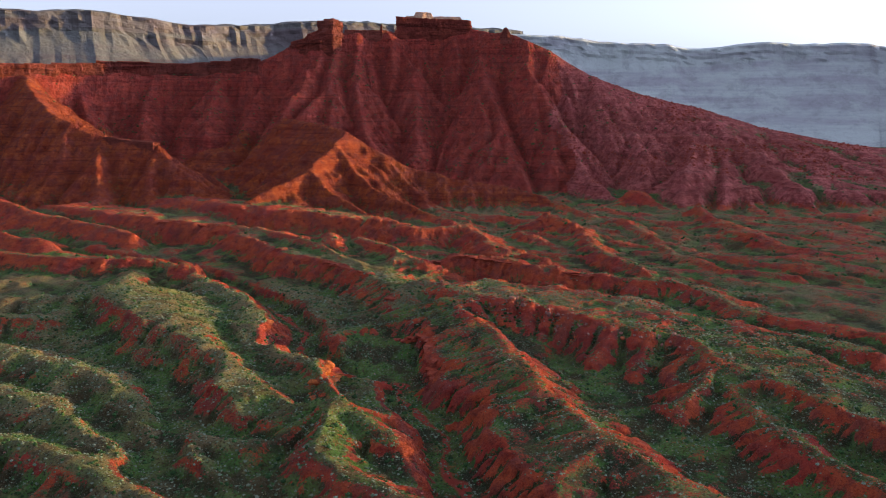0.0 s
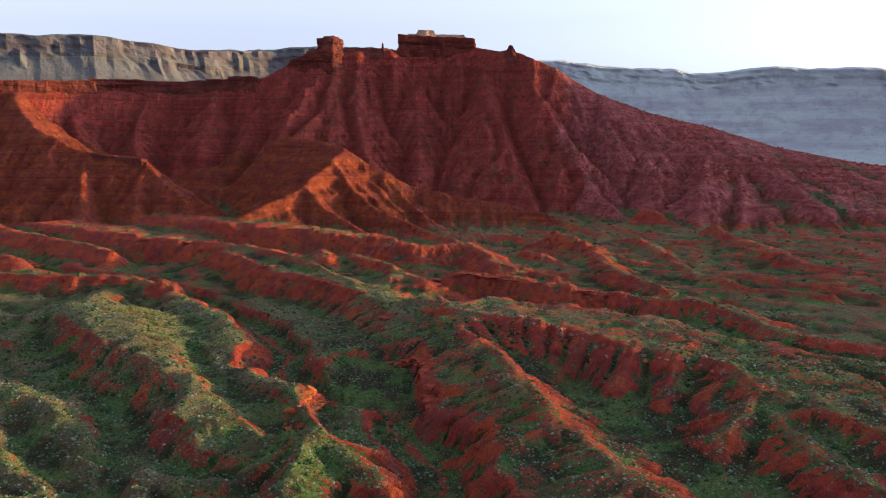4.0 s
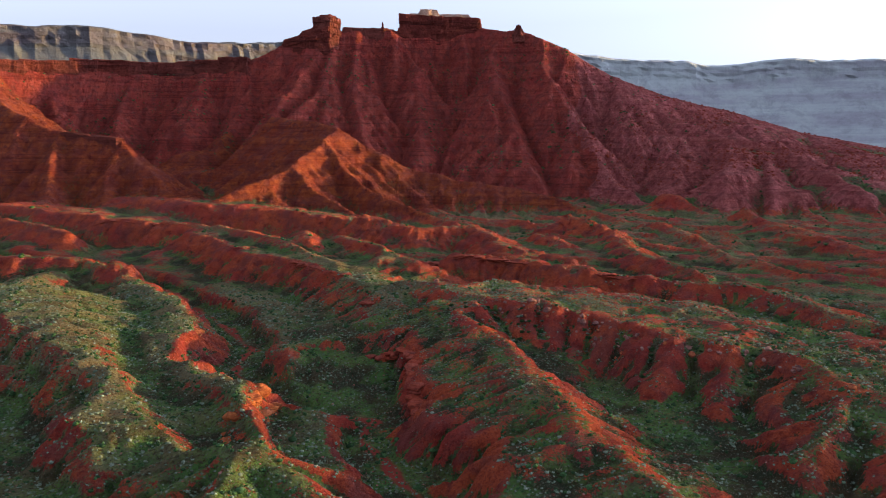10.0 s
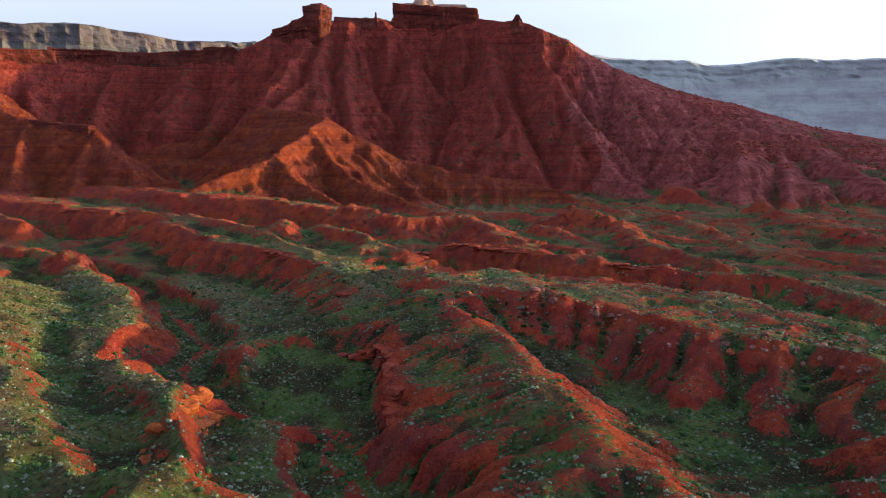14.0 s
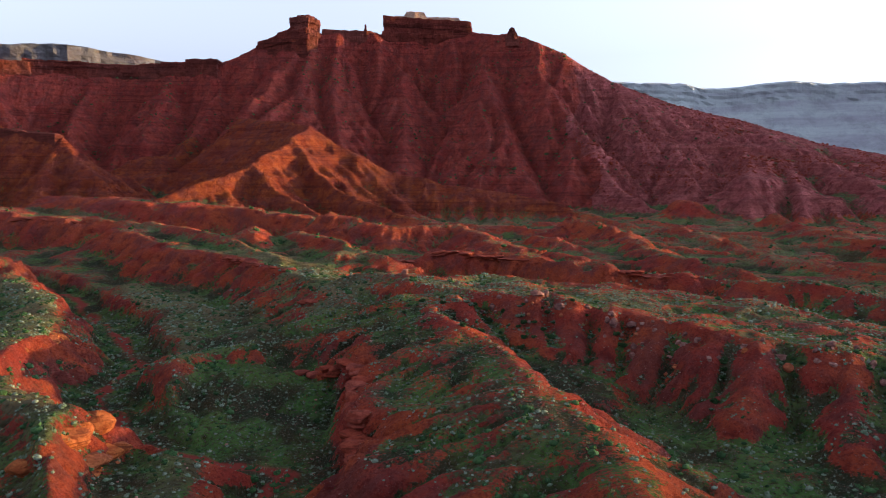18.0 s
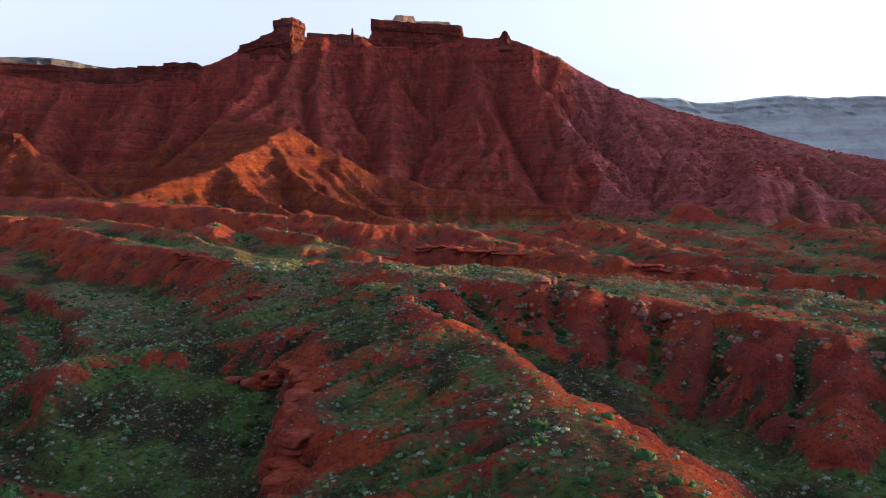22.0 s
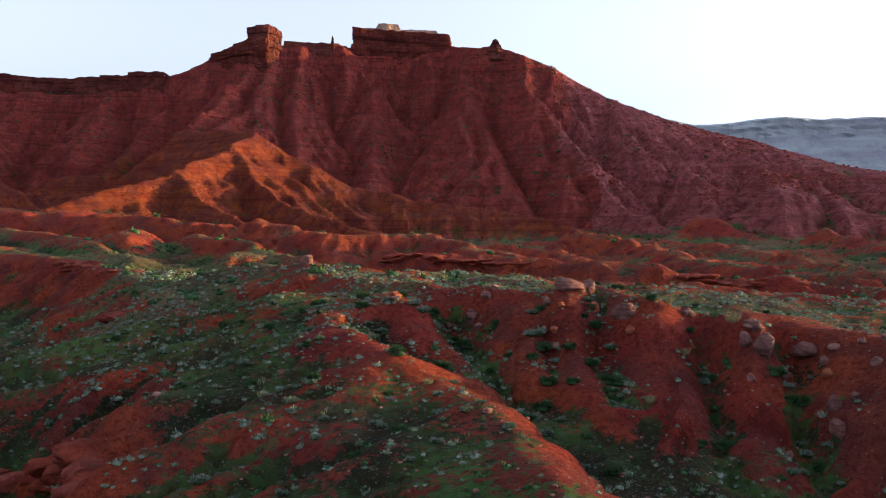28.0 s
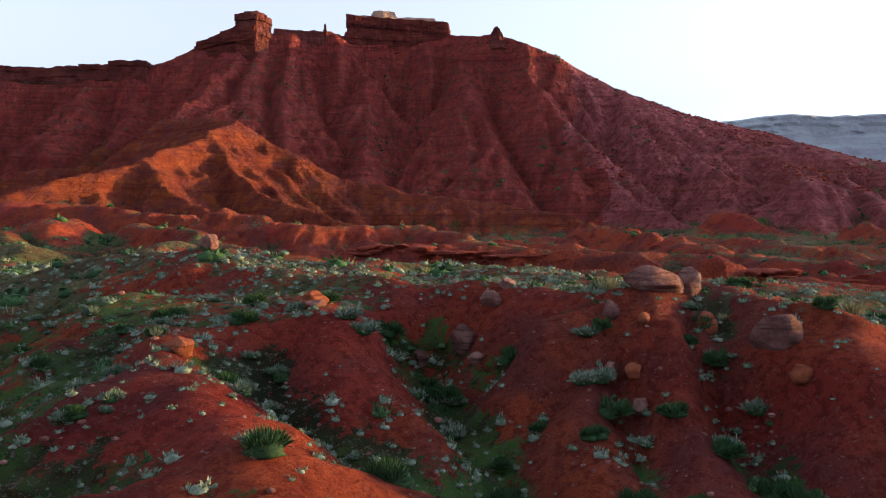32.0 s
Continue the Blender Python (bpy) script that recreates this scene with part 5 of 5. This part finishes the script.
def cushion(seed, lumps, blades, tall, blade, detail=1, spiky=0.0):
    """A soft shrub: rounded lumps of fine blades that point outwards, over a small dense inside. All in triangles."""
    rnd = random.Random(seed)
    v, f = [], []
    for k in range(lumps):
        a, r = rnd.uniform(0, 6.283), (0.30 * math.sqrt(rnd.random()) if lumps > 1 else 0.0)
        c = Vector((math.cos(a) * r, math.sin(a) * r, 0.02))
        size = rnd.uniform(0.75, 1.1) * (0.24 if lumps > 1 else 0.46)
        high = tall * rnd.uniform(0.75, 1.1) * (1 - 0.6 * r)
        for _ in range(blades):
            up = rnd.uniform(0.0, 1.0) ** 0.8
            flat = math.sqrt(1 - up * up)
            a = rnd.uniform(0, 6.283)
            out = Vector((math.cos(a) * flat * size, math.sin(a) * flat * size, up * high))
            long = rnd.uniform(0.75, 1.12) + spiky * rnd.random()
            root, tip = c + out * rnd.uniform(0.15, 0.5), c + out * long + Vector((rnd.uniform(-1, 1), rnd.uniform(-1, 1), rnd.uniform(-0.5, 1))) * 0.05
            way = (tip - root).normalized()
            w = way.orthogonal().normalized()
            w.rotate(Matrix.Rotation(rnd.uniform(0, 6.283), 3, way))
            m = root.lerp(tip, 0.6)
            n = len(v)
            v += [tuple(root), tuple(m + w * blade), tuple(tip), tuple(m - w * blade)]
            f += [(n, n + 1, n + 2), (n, n + 2, n + 3)]
    mv, mf = mound(seed, detail, 0.27, tall * 0.5)
    return np.concatenate([mv, np.array(v)]), np.concatenate([mf, np.array(f) + len(mv)])


SAGE_T = [bushy(k, 8, 0.40, 0.12, 0 if k else 1) for k in range(6)]
GREEN_T = [bushy(40 + k, 8, 0.42, 0.13, 0 if k else 1) for k in range(5)]
FINE_T = [cushion(120 + k, 4, 11, 0.36, 0.026) for k in range(6)]
GRASS_T = [tuft(80 + k, 12, 0.5, 0.5, 0.022, True) for k in range(5)]


def shrub(name, seed, leaves, tall, leaf, upright, material, label):
    """One shrub as a thing: foliage on a few twigs."""
    v, f = tuft(seed, leaves, 0.5, tall, leaf, upright) if upright else cushion(seed, 7, leaves // 7, tall, leaf, 2, 0.04)
    mesh = bpy.data.meshes.new(name)
    mesh.from_pydata([tuple(p) for p in v], [], [tuple(int(i) for i in q) for q in f])
    mesh.materials.append(material)
    mesh.polygons.foreach_set("use_smooth", np.ones(len(mesh.polygons), bool))
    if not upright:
        # Shade inside the shrub is painted: the inner mound gets darker leaves.
        mesh.materials.append(SHADELEAF)
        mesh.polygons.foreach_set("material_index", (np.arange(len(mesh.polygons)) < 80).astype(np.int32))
    ob = tagged(new(name, mesh), label, "shrub", "shrubs on the slopes")
    rnd = random.Random(seed)
    bm = bmesh.new()
    for _ in range(6):
        a = rnd.uniform(0, 6.283)
        tip = Vector((math.cos(a) * 0.3, math.sin(a) * 0.3, tall * 0.75))
        side = Vector((-math.sin(a), math.cos(a), 0)) * 0.014
        low = [bm.verts.new(p) for p in (side - Vector((0, 0, 0.08)), -side - Vector((0, 0, 0.08)), Vector((side.y, -side.x, -0.08)))]
        high = bm.verts.new(tip)
        for i in range(3):
            bm.faces.new((low[i], low[(i + 1) % 3], high))
    part("stems", bm, WOOD, ob)
    return ob


rng = np.random.RandomState(12)


def scatter(n, x0, x1, y0, y1, keep):
    x, y = rng.uniform(x0, x1, n), rng.uniform(y0, y1, n)
    veg = field_at(VEG, x, y)
    ok = rng.rand(n) < keep(x, y, veg)
    x, y = x[ok], y[ok]
    return np.stack([x, y, height_at(x, y)], 1)


clump = lambda x, y: 0.5 + 0.6 * fbm(x / 4.5, y / 4.5, 3, 401)
# shrubs that stand by the camera's last stretch, one by one
NEAR = (-8.0, 32.0, 157.0, 180.0)
protos = [
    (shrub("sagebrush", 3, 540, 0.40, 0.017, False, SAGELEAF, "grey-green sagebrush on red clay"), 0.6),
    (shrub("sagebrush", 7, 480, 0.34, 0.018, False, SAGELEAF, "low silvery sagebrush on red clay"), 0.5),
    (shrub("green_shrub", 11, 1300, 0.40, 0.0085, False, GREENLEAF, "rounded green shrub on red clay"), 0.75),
    (shrub("dry_grass_tuft", 15, 150, 0.55, 0.010, True, STRAW, "straw-coloured dry grass tuft"), 0.5),
]
near = scatter(4200, *NEAR, lambda x, y, v: np.clip((v + 0.12) * clump(x, y), 0, 0.45))[:290]
# shrubs that stand out on the ridge and in the gully
MARKED = [(6.7, 167.4, 2, 1.1), (8.6, 168.5, 2, 1.2), (9.8, 173.5, 0, 0.9), (15.6, 170.0, 2, 1.2), (16.0, 169.6, 2, 1.0), (14.2, 171.6, 2, 0.9), (12.6, 173.0, 0, 0.9), (12.9, 174.2, 0, 0.8), (12.4, 171.2, 2, 0.6),
          (16.3, 172.6, 0, 0.9), (5.0, 172.2, 2, 0.9), (4.6, 175.0, 2, 1.0), (7.2, 175.0, 0, 1.0), (7.6, 174.6, 0, 0.9), (15.9, 174.8, 2, 0.9), (18.6, 174.2, 2, 0.8), (11.2, 175.4, 2, 1.1), (21.6, 171.8, 3, 0.9), (19.4, 174.6, 3, 0.9), (13.9, 176.6, 3, 0.9), (8.0, 177.6, 2, 1.1), (2.4, 176.4, 2, 1.0)]
mk = np.array([(x, y) for x, y, *_ in MARKED])
mz = height_at(mk[:, 0], mk[:, 1])
for (x, y, kind, wide), z in zip(MARKED, mz):
    copy_thing(protos[kind][0], pose(x, y, z, 0, 0, random.uniform(0, 360)) @ Matrix.Diagonal((wide, wide, wide * random.uniform(0.75, 1.0), 1)))
for x, y, z in near:
    k = random.choices((0, 1, 2, 3), (5, 5, 2, 1))[0]
    wide = protos[k][1] * random.uniform(0.55, 1.25)
    copy_thing(protos[k][0], pose(x, y, z, 0, 0, random.uniform(0, 360)) @ Matrix.Diagonal((wide, wide, wide * random.uniform(0.7, 1.1), 1)))
# rows of shrubs down the gullies of the bench
for pts, *_ in VALLEYS[6:7] + VALLEYS[10:18]:
    for (ax, ay, az), (bx, by, bz) in zip(pts[:-1], pts[1:]):
        for k in range(4):
            u = random.random()
            x, y = ax + (bx - ax) * u + random.gauss(0, 0.3), ay + (by - ay) * u + random.gauss(0, 0.2)
            kind = random.choice((0, 1, 2, 2, 2))
            wide = protos[kind][1] * random.uniform(0.8, 1.6)
            copy_thing(protos[kind][0], pose(x, y, float(height_at(x, y)[0]), 0, 0, random.uniform(0, 360)) @ Matrix.Diagonal((wide, wide, wide * random.uniform(0.75, 1.0), 1)))
for (ob, wide), (x, y) in zip(protos, ((3.2, 170.4), (2.2, 171.8), (0.6, 173.4), (1.0, 176.0))):
    ob.matrix_world = pose(x, y, float(height_at(x, y)[0])) @ Matrix.Diagonal((wide, wide, wide, 1))


def spaced(name, templates, n, x0, x1, y0, y1, keep, low, high, material, label, category):
    p = scatter(n, x0, x1, y0, y1, keep)
    p[:, 2] -= 0.02
    return strewn(name, templates, p, rng.uniform(low, high, len(p)) * (0.6 + 0.8 * rng.rand(len(p)) ** 3), rng.uniform(0, 6.28, len(p)), material, label, category, True)


close = lambda x, y: (x > -14) & (x < 36) & (y > 148) & (y < 186)
spaced("sagebrush_cover", SAGE_T, 110000, -95, 80, 92, 215, lambda x, y, v: np.where(close(x, y), 0, np.clip((v + 0.10) * clump(x, y), 0.03, 0.36)), 0.22, 0.62, SAGELEAF, "scattered grey-green sagebrush on the badlands", "shrubs")
spaced("green_shrub_cover", GREEN_T, 50000, -95, 80, 92, 215, lambda x, y, v: np.where(close(x, y), 0, np.clip((v - 0.10) * clump(x + 50, y), 0.01, 0.25)), 0.4, 1.0, GREENLEAF, "scattered green shrubs in the hollows", "shrubs")
spaced("sagebrush_cover", FINE_T, 17000, -14, 36, 148, 188, lambda x, y, v: np.clip((v + 0.20) * clump(x, y), 0.03, 0.30) * np.where(y > 170, 2.4, 1), 0.2, 0.6, SAGELEAF, "scattered grey-green sagebrush on the badlands", "shrubs")
spaced("green_shrub_cover", FINE_T, 7000, -14, 36, 148, 188, lambda x, y, v: np.clip((v + 0.05) * clump(x + 50, y), 0, 0.26), 0.25, 0.7, GREENLEAF, "scattered green shrubs in the hollows", "shrubs")
spaced("dry_grass_cover", GRASS_T, 16000, -95, 80, 92, 230, lambda x, y, v: np.where(close(x, y), 0.3, 1) * np.clip((v - 0.05) * 0.6 * clump(x, y + 70), 0, 0.3), 0.3, 0.7, STRAW, "straw-coloured grass tufts on the ridge tops", "grass")
spaced("meadow_grass", GRASS_T, 9000, -14, 40, 120, 186, lambda x, y, v: np.clip(v - 0.1, 0, 0.35), 0.12, 0.3, GREENLEAF, "short green grass in the hollows", "grass")
spaced("far_shrub_cover", SAGE_T, 11000, -190, 200, 215, 420, lambda x, y, v: np.clip(v + 0.12, 0, 0.7) * clump(x / 3, y / 3), 0.7, 1.7, GREENLEAF, "dark shrubs dotted over the far slopes", "shrubs")
spaced("butte_shrub_cover", SAGE_T, 16000, -240, 130, 420, 535, lambda x, y, v: 0.5 * step(0.25, 0.7, fbm(x / 26, y / 26, 3, 441) + 0.5 * step(500, 525, y)) + 0.06, 0.6, 1.7, GREENLEAF, "dark shrubs on the upper slopes of the butte", "shrubs")
STONE_T = [arrays(stone_mesh("stone", (1, 0.75, 0.42), 60 + k, 1, STONES)) for k in range(5)]
spaced("loose_stones", STONE_T, 20000, -12, 50, 140, 195, lambda x, y, v: 0.75 * np.clip(clump(x * 2, y * 2), 0.1, 1), 0.05, 0.19, STONES, "pale stones strewn over red clay", "stones")
spaced("loose_stones", STONE_T, 5000, -90, 75, 92, 215, lambda x, y, v: 0.5 + 0 * x, 0.15, 0.4, STONES, "pale stones strewn over red clay", "stones")
spaced("talus_blocks", STONE_T, 12000, 60, 240, 385, 515, lambda x, y, v: np.clip(0.25 + 0.6 * fbm(x / 30, y / 30, 3, 471), 0.05, 0.9), 0.5, 1.8, RIMROCK, "red rubble blocks strewn down the ridge", "rubble")
